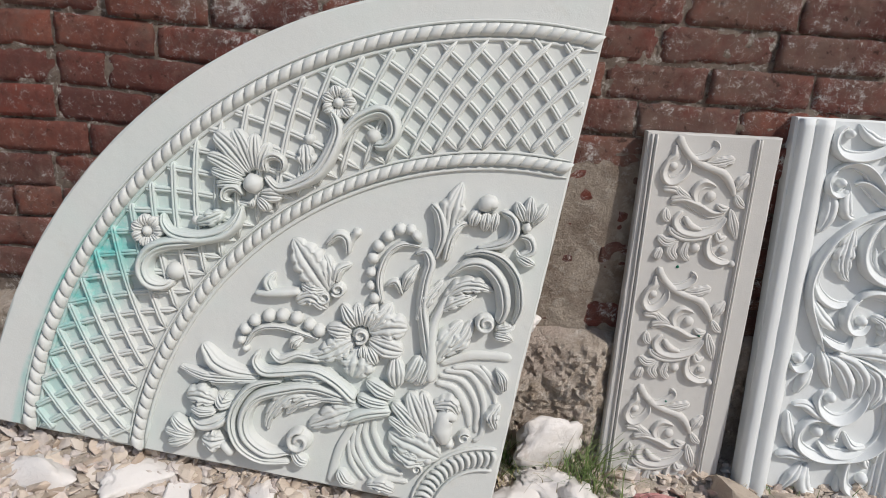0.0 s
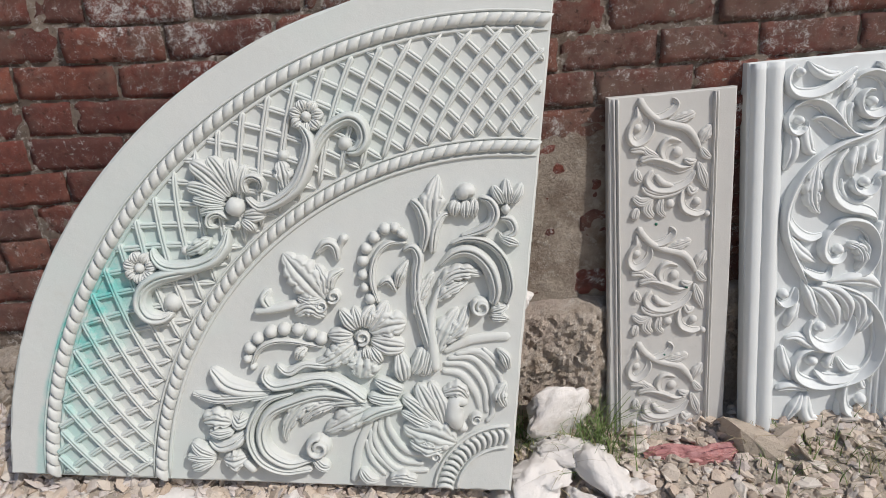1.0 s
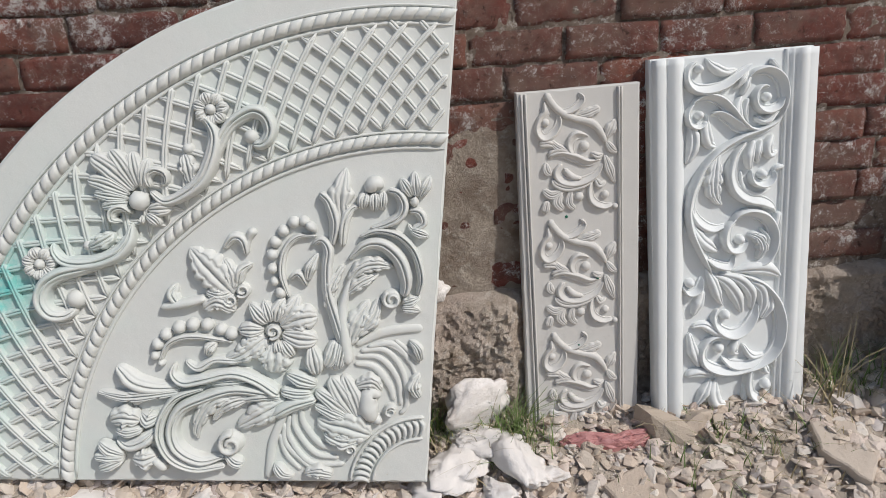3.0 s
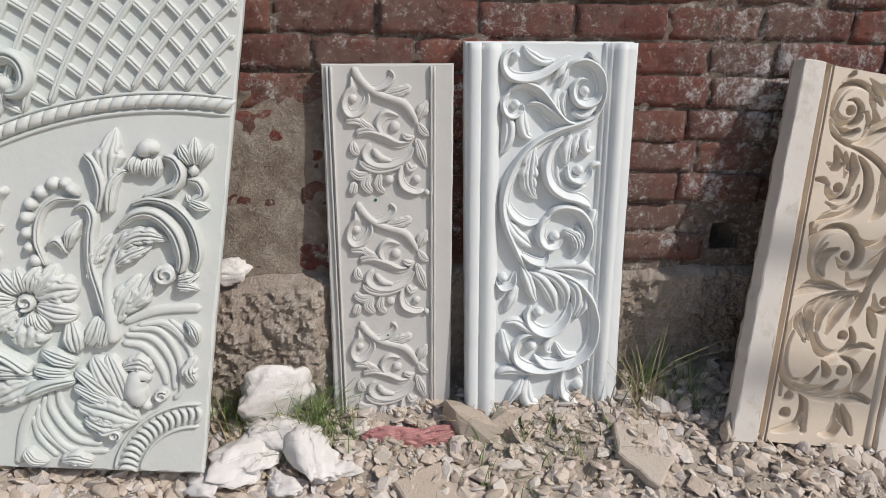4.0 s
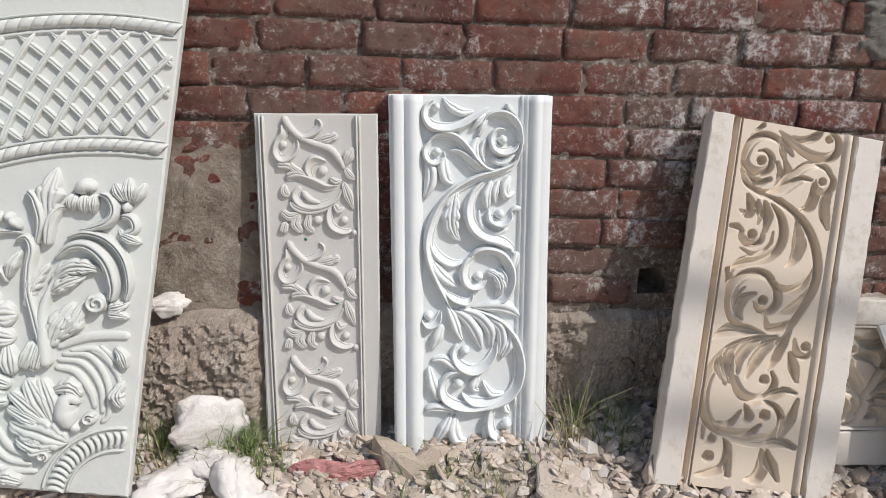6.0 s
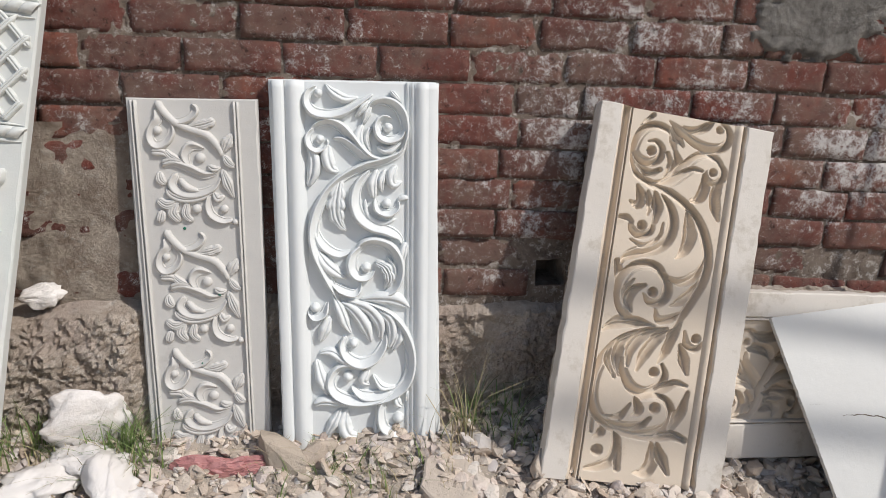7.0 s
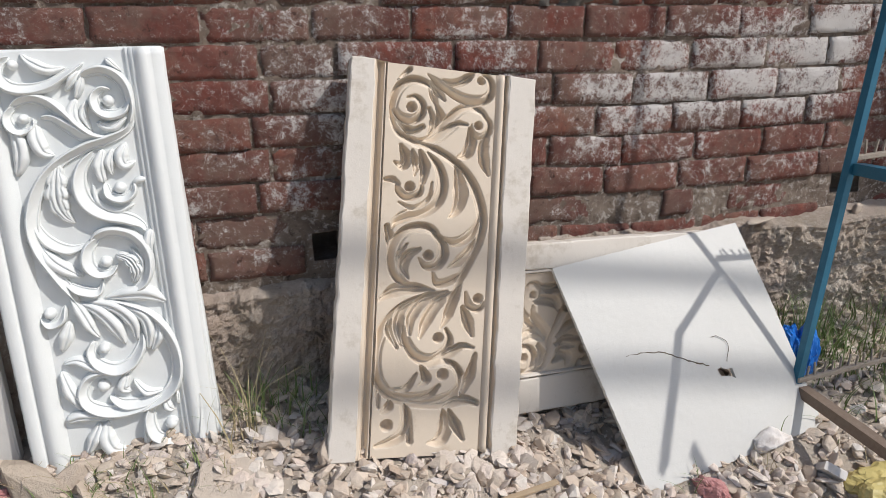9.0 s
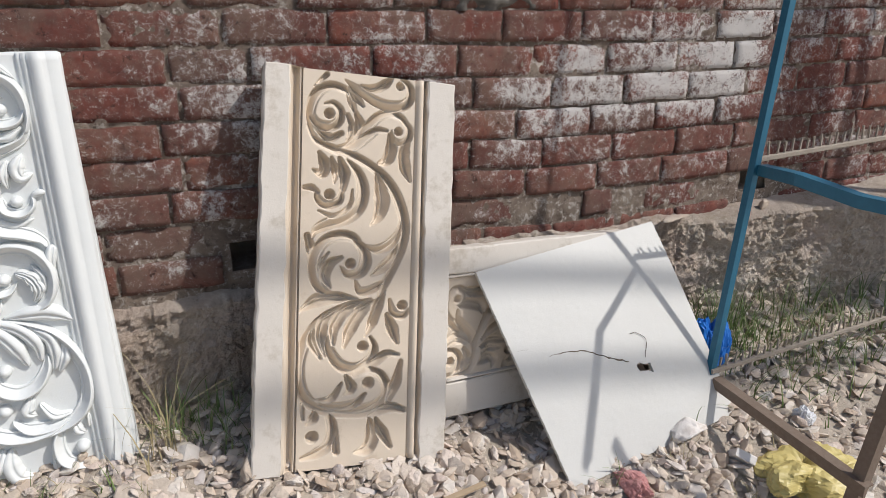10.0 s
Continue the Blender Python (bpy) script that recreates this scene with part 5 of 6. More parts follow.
# ---- tan mould panel: the ornament is sunk into it ----
mould = thing("mould_panel", "tan casting mould with sunken scroll ornament and pale chipped rims", "casting mould",
              basis((1.6354, 1.4879, -0.1849), (0.987, -0.0492, -0.1545), (0.1619, 0.2461, 0.9559)))
def sunk_field(name, x0, x1, y0, y1, strokes, deep, material, step=0.0019, flip=lambda p: p):
    """A face with grooves hollowed along the strokes."""
    xs, ys = np.arange(x0, x1 + step / 2, step), np.arange(y0, y1 + step / 2, step)
    gx, gy = np.meshgrid(xs, ys)
    depth = np.zeros_like(gx)
    for line, widths, form, lobes in strokes:
        line = flip(line)
        n = len(line)
        w = spread(widths, n)
        t = np.gradient(line, axis=0)
        t /= np.maximum(np.hypot(*t.T), 1e-9)[:, None]
        bend = 1 if np.sum(t[:-1, 0] * t[1:, 1] - t[:-1, 1] * t[1:, 0]) < 0 else -1
        for i in range(n):
            cx, cy, r = line[i, 0], line[i, 1], max(w[i], 0.0022)
            i0, i1 = np.searchsorted(xs, [cx - r, cx + r])
            j0, j1 = np.searchsorted(ys, [cy - r, cy + r])
            if i0 == i1 or j0 == j1:
                continue
            dx, dy = gx[j0:j1, i0:i1] - cx, gy[j0:j1, i0:i1] - cy
            d = np.sqrt(dx * dx + dy * dy) / r
            s = (-t[i, 1] * dx + t[i, 0] * dy) / r
            body = np.sqrt(np.maximum(0, 1 - np.minimum(1, d) ** 2.6))
            if form == "ridge":
                body = np.where(d < 1, crescent(np.clip(s * bend, -1, 1)), 0) * np.clip((1 - d) * 4, 0, 1) ** 0.6
            elif form == "leaf":
                body = body * (1 - 0.42 * np.exp(-((s / 0.12) ** 2)))
                if lobes:
                    body = body * (1 - 0.35 * abs(math.cos(math.pi * lobes * i / n)) * np.abs(s))
            depth[j0:j1, i0:i1] = np.maximum(depth[j0:j1, i0:i1], deep * min(1, 0.12 + r / 0.016) * body)
    depth *= np.clip(np.minimum(gx - x0, x1 - gx) / 0.008, 0, 1) * np.clip(np.minimum(gy - y0, y1 - gy) / 0.004, 0, 1)
    n = len(xs)
    verts = np.stack([gx, gy, -depth], 2).reshape(-1, 3).tolist()
    faces = [(j * n + i, j * n + i + 1, (j + 1) * n + i + 1, (j + 1) * n + i) for j in range(len(ys) - 1) for i in range(n - 1)]
    return mesh_of(name, verts, faces, material)


part("backing", slab("backing", [(-0.012, -0.03), (0.532, -0.035), (0.531, 1.052), (0.004, 1.055)], -0.044, -0.034, BACKING, 0.004, 0.004, 8), mould, "rough brown cast backing")
part("carved_field", sunk_field("carved_field", 0.104, 0.416, -0.025, 1.052, CARVED, 0.032, MOULD), mould, "tan mould face with sunken scrolls")
part("rim", slab("rim", [(-0.012, -0.03), (0.064, -0.03), (0.070, 1.056), (0.004, 1.057)], -0.036, 0.012, MOULD_RIM, 0.003, 0.0022, 9), mould, "pale chipped plaster rim")
part("rim", slab("rim", [(0.452, -0.033), (0.532, -0.035), (0.533, 1.052), (0.450, 1.053)], -0.036, 0.012, MOULD_RIM, 0.003, 0.0022, 10), mould, "pale chipped plaster rim")
left_prof = [(0.062, 0.0115), (0.069, 0.010), (0.074, 0.002), (0.078, -0.014), (0.084, -0.026), (0.090, -0.028), (0.094, -0.014), (0.096, -0.005), (0.099, -0.004), (0.101, -0.014), (0.104, -0.012), (0.106, 0.0)]
right_prof = [(0.413, 0.0), (0.416, -0.006), (0.419, -0.004), (0.424, 0.006), (0.431, 0.011), (0.438, 0.008), (0.442, -0.002), (0.445, -0.016), (0.448, -0.018), (0.451, -0.004), (0.454, 0.0115)]
part("sunk_rail", rail("sunk_rail", left_prof, -0.025, 1.055, MOULD, 3), mould)
part("sunk_rail", rail("sunk_rail", right_prof, -0.02, 1.053, MOULD, 5), mould)

# ---- second mould lying on its side behind ----
mould2 = thing("mould_panel", "pale tan casting mould lying on its side behind a board", "casting mould",
               basis((2.204, 1.556, -0.240), (0.53, 0.034, -0.042), (0.075, 0.17, 0.97)))
part("backing", slab("backing", [(0, 0), (0.72, 0), (0.72, 0.525), (0, 0.525)], -0.05, -0.030, BACKING, 0.005, 0.003, 12), mould2, "rough cast backing")
turned = lambda p: np.stack([0.95 - p[:, 1] * 0.98, p[:, 0] * 0.98 + 0.004], 1)
part("carved_field", sunk_field("carved_field", 0.01, 0.71, 0.12, 0.435, CARVED, 0.024, MOULD, 0.0032, turned), mould2, "tan mould face with sunken scrolls")
part("rim", slab("rim", [(0, 0.447), (0.72, 0.447), (0.72, 0.525), (0, 0.525)], -0.045, 0.012, MOULD_RIM, 0.004, 0.002, 13), mould2, "pale plaster rim")
part("rim", slab("rim", [(0, 0.0), (0.72, 0.0), (0.72, 0.112), (0, 0.112)], -0.045, 0.008, MOULD_RIM, 0.004, 0.002, 14), mould2, "pale plaster rim")
for y in (0.113, 0.434):
    part("rail", rail("rail", half_round(y, y + 0.012, 0.012), -0.71, -0.01, MOULD_RIM, int(y * 100)), mould2, "", Matrix(((0, -1, 0, 0), (1, 0, 0, 0), (0, 0, 1, 0), (0, 0, 0, 1))))

# ---- cracked white board ----
board = thing("board", "cracked off-white board with a small hole, propped against the mould", "board",
              basis((2.502, 1.279, -0.409), (0.70, 0.064, 0.033), (-0.159, 0.329, 0.611)))


def board_mesh():
    """A bowed sheet with a broken hole through it."""
    n, m = 140, 140
    c = np.array([0.385, 0.262])
    corners = np.array([(0, 0), (0.704, 0.0), (0.650, 0.711), (-0.10, 0.703)])
    verts, idx = [], {}
    rnd = random.Random(4)
    for j in range(m + 1):
        for i in range(n + 1):
            s, t = i / n, j / m
            p = corners[0] * (1 - s) * (1 - t) + corners[1] * s * (1 - t) + corners[2] * s * t + corners[3] * (1 - s) * t
            if i in (0, n) or j in (0, m):
                p = p + np.array([rnd.uniform(-1, 1), rnd.uniform(-1, 1)]) * 0.0009
            z = 0.012 * math.sin(math.pi * s) * math.sin(math.pi * t) - 0.03 * s * s * t * t
            verts.append((p[0], p[1], z))
    ring = [(-0.030, 0.012), (-0.012, 0.017), (0.006, 0.005), (0.030, 0.004), (0.033, -0.030), (0.012, -0.017), (-0.020, -0.010)]
    sides = list(zip(ring, ring[1:] + ring[:1]))

    def inside(x, y):
        return sum((p[1] > y) != (q[1] > y) and x < (q[0] - p[0]) * (y - p[1]) / (q[1] - p[1]) + p[0] for p, q in sides) % 2 == 1

    def nearest(x, y):
        best = None
        for p, q in sides:
            d = (q[0] - p[0], q[1] - p[1])
            s = max(0.0, min(1.0, ((x - p[0]) * d[0] + (y - p[1]) * d[1]) / (d[0] ** 2 + d[1] ** 2)))
            e = (p[0] + s * d[0], p[1] + s * d[1])
            k = (e[0] - x) ** 2 + (e[1] - y) ** 2
            if best is None or k < best[0]:
                best = (k, e)
        return best[1]

    top = len(verts)
    faces = []
    a = lambda i, j: j * (n + 1) + i
    gone = set()
    for j in range(m):
        for i in range(n):
            q = np.mean([verts[k][:2] for k in (a(i, j), a(i + 1, j), a(i + 1, j + 1), a(i, j + 1))], 0)
            x, y = q - c
            if inside(x, y):
                gone.add((i, j))
    rim = {k for i, j in gone for k in (a(i, j), a(i + 1, j), a(i + 1, j + 1), a(i, j + 1))}
    for k in rim:
        ex, ey = nearest(verts[k][0] - c[0], verts[k][1] - c[1])
        verts[k] = (c[0] + ex, c[1] + ey, verts[k][2])
    verts += [(x, y, z - 0.012) for x, y, z in verts[:top]]
    for j in range(m):
        for i in range(n):
            if (i, j) in gone:
                continue
            k = (a(i, j), a(i + 1, j), a(i + 1, j + 1), a(i, j + 1))
            faces += [k, tuple(v + top for v in k[::-1])]
            for (di, dj), e in (((0, -1), (0, 1)), ((1, 0), (1, 2)), ((0, 1), (2, 3)), ((-1, 0), (3, 0))):
                if not (0 <= i + di < n and 0 <= j + dj < m) or (i + di, j + dj) in gone:
                    faces.append((k[e[1]], k[e[0]], k[e[0]] + top, k[e[1]] + top))
    return mesh_of("sheet", verts, faces, BOARD, False)


sheet = part("sheet", board_mesh(), board)


def crack(points, width, z):
    p = curve(points, 0.011)
    rnd = random.Random(9)
    verts, faces = [], []
    for i, (x, y) in enumerate(p):
        w = width * rnd.uniform(0.35, 1.0)
        d = rnd.uniform(-0.0022, 0.0022)
        zz = z + 0.012 * math.sin(math.pi * x / 0.73) * math.sin(math.pi * y / 0.735) - 0.03 * (x / 0.75 * y / 0.735) ** 2
        verts += [(x, y + d - w, zz), (x, y + d, zz + 0.0025), (x, y + d + w, zz)]
    for i in range(len(p) - 1):
        faces += [(3 * i, 3 * i + 3, 3 * i + 4, 3 * i + 1), (3 * i + 1, 3 * i + 4, 3 * i + 5, 3 * i + 2)]
    return mesh_of("crack", verts, faces, CRACK, False)


part("crack", crack([(0.055, 0.395), (0.12, 0.39), (0.19, 0.37), (0.25, 0.335), (0.33, 0.295)], 0.0032, 0.001), sheet, "jagged brown crack")
part("crack", crack([(-0.045, 0.44), (-0.01, 0.435)], 0.0014, 0.001), sheet, "fine crack")
part("crack", crack([(0.40, 0.29), (0.425, 0.34), (0.40, 0.37), (0.37, 0.375)], 0.0012, 0.001), sheet, "fine crack")

# ---- iron rack ----
J = Vector((3.205, 1.413, 0.482))
rack = thing("iron_rack", "blue and rusty angle-iron rack with toothed rebar rails", "rack", pose(3.14, 1.41, -0.30))
shift = Matrix.Translation(-Vector((3.14, 1.41, -0.30)))
put = lambda name, me, label="": part(name, me, rack, label, shift)
put("post", angle_iron("post", (3.128, 1.41, -0.34), (3.345, 1.413, 1.75), 0.024, 0.004, (1, 0, 0), (0, 1, 0), BLUE_PAINT), "blue painted angle-iron post")
put("cross_rail", bent_iron("cross_rail", (J + Vector((0.02, 0, -0.01)), Vector((3.125, 1.20, 0.497)), Vector((3.152, 1.03, 0.470)), Vector((3.20, 0.84, 0.462))), 0.034, 0.004, BLUE_PAINT), "blue painted bent angle-iron rail")
put("foot_rail", angle_iron("foot_rail", (3.14, 1.40, -0.255), (3.158, 0.86, -0.315), 0.036, 0.005, (1, 0, 0), (0, 0, -1), RUST), "rusty angle-iron foot rail")
put("post", angle_iron("post", (3.13, 0.88, -0.56), (3.31, 0.86, 0.47), 0.036, 0.005, (1, 0, 0), (0, 1, 0), RUST), "rusty angle-iron post")
put("post", angle_iron("post", (4.75, 1.40, -0.36), (4.80, 1.40, 1.75), 0.034, 0.005, (-1, 0, 0), (0, 1, 0), BLUE_PAINT), "blue painted angle-iron post")
put("post", angle_iron("post", (4.75, 0.86, -0.60), (4.78, 0.86, 0.5), 0.036, 0.005, (-1, 0, 0), (0, 1, 0), RUST), "rusty angle-iron post")
for name, a, b in (("toothed_rail", J + Vector((0.02, 0.02, 0)), Vector((4.78, 1.42, 0.53))), ("toothed_rail", Vector((3.14, 1.41, -0.235)), Vector((4.78, 1.42, -0.215)))):
    rail_ob = put(name, bar_mesh(name, a, b, 0.016, 0.016, CRUST), "crusted rebar rail")
    d = b - a
    count = 46
    rnd = random.Random(2)
    for i in range(count):
        p = a + d * (i + 1) / (count + 1)
        tip = p + Vector((rnd.uniform(-0.006, 0.01), rnd.uniform(-0.004, 0.004), rnd.uniform(0.04, 0.055)))
        part("tooth", bar_mesh("tooth", p - Vector((0, 0, 0.014)), tip, 0.006, 0.006, CRUST, (0, 1, 0)), rail_ob)


# ---- unseen frame and post, added only to cast shadows ----
# Added out of view: two beams throw soft shadow bands on mould and board.
band_frame = thing("shadow_frame", "unseen timber beams on posts, added to cast soft shadow bands", "awning frame", pose(9.2, -1.4, ground_z(9.2, -1.4, False)))
to_band_frame = band_frame.matrix_world.inverted()
for a, b in (((5.06, -0.81, 4.6), (9.3, -1.30, 4.6)), ((5.30, -1.10, 4.6), (9.3, -1.63, 4.6))):
    part("beam", bar_mesh("beam", a, b, 0.055, 0.055, WOOD), band_frame, "", to_band_frame)
for y in (-1.28, -1.62):
    part("post", bar_mesh("post", (9.2, y, ground_z(9.2, y, False) - 0.05), (9.2, y, 4.55), 0.12, 0.12, WOOD, (0, 1, 0)), band_frame, "", to_band_frame)
# Unseen post, added so that its shadow darkens a strip of the wall.
shade_post = thing("shadow_post", "tall unseen square post, added to cast a shadow strip on the wall", "post", pose(5.62, 0.60, ground_z(5.62, 0.60, False)))
part("shaft", bar_mesh("shaft", (0, 0, -0.05), (0, 0, 3.9), 0.20, 0.13, WOOD, (0, 1, 0)), shade_post)
part("cap", bar_mesh("cap", (0, 0, 3.9), (0, 0, 3.94), 0.24, 0.17, WOOD, (0, 1, 0)), shade_post)

# ---- bags and wrappers ----
def crease(p):
    """Sharp ridges where folds meet, as in crumpled film."""
    return 1 - 2 * abs(noise.noise(p))


def crumpled(name, seed, size, material, label, category, place, folds=4.0):
    bm = bmesh.new()
    bmesh.ops.create_icosphere(bm, subdivisions=5, radius=1.0)
    off = Vector((seed * 3.1, seed, 0))
    for v in bm.verts:
        c = v.co.copy()
        flat = Vector((c.x, c.y, c.z * 0.5))
        r = 0.95 + 0.45 * noise.noise(flat * 1.5 + off) + 0.16 * crease(flat * folds * 0.45 + off) + 0.09 * crease(flat * folds + off) + 0.04 * crease(flat * folds * 2.2 + off)
        v.co = Vector((c.x * size[0] * r, c.y * size[1] * r, (max(c.z, -0.35) + 0.3) * size[2] * r))
    ob = new(name, bm_mesh(name, bm, material, False))
    ob.location = place
    return tagged(ob, label, category)


crumpled("plastic_bag", 3, (0.062, 0.055, 0.13), BLUE_BAG, "crumpled bright blue plastic bag at the rack's foot", "plastic bag", (3.245, 1.53, ground_z(3.245, 1.53) + 0.01))
crumpled("plastic_bag", 6, (0.14, 0.10, 0.062), YELLOW_BAG, "crumpled mustard yellow plastic bag on the rubble", "plastic bag", (3.25, 1.09, ground_z(3.25, 1.09) - 0.005))
crumpled("wrapper", 8, (0.12, 0.034, 0.034), PINK, "torn dull pink plastic wrapper on the rubble", "wrapper", (0.72, 1.62, ground_z(0.72, 1.62) - 0.012), folds=7)
crumpled("wrapper", 11, (0.035, 0.06, 0.03), PINK, "torn pink plastic wrapper in the rubble", "wrapper", (2.68, 1.235, ground_z(2.68, 1.235)), folds=5)
crumpled("wrapper", 12, (0.03, 0.03, 0.032), PAPER, "crumpled white paper scrap on soil", "wrapper", (3.416, 1.245, ground_z(3.416, 1.245)), folds=6)


# ---- lumps and stones ----
def stone(name, seed, place, size, turn, material, label, category, flat=0.6, rough=0.25, group=""):
    ob = new(name, rock_mesh(name, seed, material, flat, 18, rough))
    ob.matrix_world = pose(*place, *turn) @ Matrix.Diagonal((*size, 1))
    return tagged(ob, label, category, group)


stone("plaster_lump", 21, (0.325, 1.70, -0.10), (0.27, 0.15, 0.32), (10, 5, 20), LUMP, "large broken lump of white plaster on the rubble", "plaster lump", 0.8, 0.5)
stone("plaster_lump", 22, (0.235, 1.765, 0.275), (0.12, 0.09, 0.10), (0, 10, 30), LUMP, "small white plaster lump on the wall's ledge", "plaster lump", 0.7, 0.45)
for k, (lx, ly, ls, lh) in enumerate(((0.25, 1.57, 0.30, 0.17), (0.42, 1.57, 0.26, 0.20), (0.33, 1.63, 0.22, 0.18), (0.50, 1.52, 0.16, 0.10), (0.17, 1.50, 0.18, 0.10), (0.36, 1.49, 0.14, 0.09))):
    stone("plaster_lump", 24 + 13 * k, (lx, ly, ground_z(lx, ly) + lh * 0.22), (ls, ls * 0.75, lh), (6, -5, 60 + 50 * k), LUMP, "crumbled heap of white plaster on the rubble", "plaster lump", 0.6, 0.5)
stone("plaster_lump", 26, (2.965, 1.315, -0.365), (0.15, 0.12, 0.12), (0, 0, 10), LUMP, "grey-white plaster lump resting against the board", "plaster lump", 0.7, 0.4)
stone("stone", 31, (0.885, 1.625, -0.185), (0.22, 0.14, 0.16), (0, 18, -20), STONE, "angular brown stone at the foot of the panels", "stone", 0.7, 0.0)
stone("stone", 32, (0.99, 1.625, -0.185), (0.13, 0.08, 0.14), (15, 0, 30), STONE, "upright tan stone at the panel's foot", "stone", 0.6, 0.0)
stone("stone", 33, (3.70, 1.76, 0.20), (0.06, 0.05, 0.10), (20, -35, 0), STONE, "brick fragment lying on the ledge", "stone", 0.5, 0.1)
stone("stone", 34, (3.25, 1.755, 0.205), (0.17, 0.08, 0.05), (0, 0, 8), STONE, "flat stone flake lying on the ledge", "stone", 0.4, 0.1)
stone("stone", 35, (1.625, 1.50, -0.19), (0.06, 0.08, 0.15), (0, 0, 8), STONE, "brown stone wedged under the mould", "stone", 0.7, 0.3)
stone("stone", 36, (3.80, 1.30, -0.375), (0.22, 0.12, 0.06), (0, 0, 30), STONE, "pale flat stone on the soil", "stone", 0.4, 0.2)


def tile(seed, x, y, size, tilt, turn, material, label):
    """A broken flat slab with thickness."""
    rnd = random.Random(seed)
    k = 5
    pts = [(size * (0.5 + rnd.uniform(-0.12, 0.1)) * math.cos(2 * math.pi * i / k + rnd.uniform(-0.3, 0.3)), size * 0.62 * (0.6 + rnd.uniform(-0.1, 0.1)) * math.sin(2 * math.pi * i / k + rnd.uniform(-0.3, 0.3))) for i in range(k)]
    ob = new("slab_fragment", slab("slab_fragment", pts, -0.014, 0.014, material, 0.004, 0.003, seed))
    ob.matrix_world = pose(x, y, ground_z(x, y) + 0.004, *tilt, turn)
    return tagged(ob, label, "slab fragment")


tile(1, 1.36, 1.49, 0.24, (12, -10), 60, STONE, "broken tan slab fragment lying on the rubble")
tile(2, 0.79, 1.43, 0.28, (14, 4), 20, STONE, "broken tan slab fragment lying on the rubble")
tile(5, 3.10, 1.215, 0.12, (30, 40), 70, LUMP, "small white broken slab fragment")
for k, (lx, ly, ls) in enumerate(((-0.98, 1.36, 0.24), (-0.74, 1.42, 0.2), (-0.42, 1.44, 0.13), (-1.15, 1.32, 0.2), (-0.2, 1.42, 0.1))):
    stone("plaster_lump", 60 + k, (lx, ly, ground_z(lx, ly) + 0.01), (ls, ls * 0.8, ls * 0.6), (8, 6, 40 * k), LUMP, "broken pinkish white plaster lump in the rubble", "plaster lump", 0.55, 0.35)
tile(7, -0.60, 1.40, 0.19, (14, 14), 10, LUMP, "small white broken slab fragment")

# ---- loose rubble ----
TEMPLATES = []
for s in range(10):
    me = rock_mesh("chip_form", 100 + s, CHIP, 0.30 + 0.10 * (s % 4), 24)
    TEMPLATES.append((np.array([v.co for v in me.vertices]), [tuple(p.vertices) for p in me.polygons]))
    bpy.data.meshes.remove(me)


def scatter(name, material, count, box, small, large, seed, label, density=None):
    rnd = random.Random(seed)
    verts, faces = [], []
    done = 0
    while done < count:
        x, y = rnd.uniform(box[0], box[1]), rnd.uniform(box[2], box[3])
        if density and rnd.random() > density(x, y):
            continue
        done += 1
        size = small + (large - small) * rnd.random() ** 4.6
        v, f = TEMPLATES[rnd.randrange(len(TEMPLATES))]
        m = np.array(Euler((rnd.gauss(0, 0.5), rnd.gauss(0, 0.5), rnd.uniform(0, 6.28))).to_matrix())
        scale = np.array([rnd.uniform(0.8, 1.3), rnd.uniform(0.6, 1.1), rnd.uniform(0.5, 1.1)]) * size
        p = (v * scale) @ m.T + np.array([x, y, ground_z(x, y) + size * 0.12])
        k = len(verts)
        verts += p.tolist()
        faces += [tuple(i + k for i in q) for q in f]
    return tagged(new(name, mesh_of(name, verts, faces, material, False)), label, "rubble", kind="stuff")


def crumbs(count):
    """Crumbling bits that cling to the worn foot of the wall."""
    rnd = random.Random(31)
    verts, faces = [], []
    for _ in range(count):
        x = rnd.choice((rnd.uniform(0.05, 0.6), rnd.uniform(1.3, 1.9), rnd.uniform(2.9, 4.2)))
        z = rnd.uniform(-0.3, 0.24)
        size = 0.008 + 0.04 * rnd.random() ** 3
        v, f = TEMPLATES[rnd.randrange(len(TEMPLATES))]
        m = np.array(Euler((rnd.uniform(0, 6), rnd.uniform(0, 6), rnd.uniform(0, 6))).to_matrix())
        p = (v * size) @ m.T + np.array([x, WALL_Y + lower_y(x, z) - size * 0.05, z])
        k = len(verts)
        verts += p.tolist()
        faces += [tuple(i + k for i in q) for q in f]
    return mesh_of("crumbs", verts, faces, CRUMB, False)


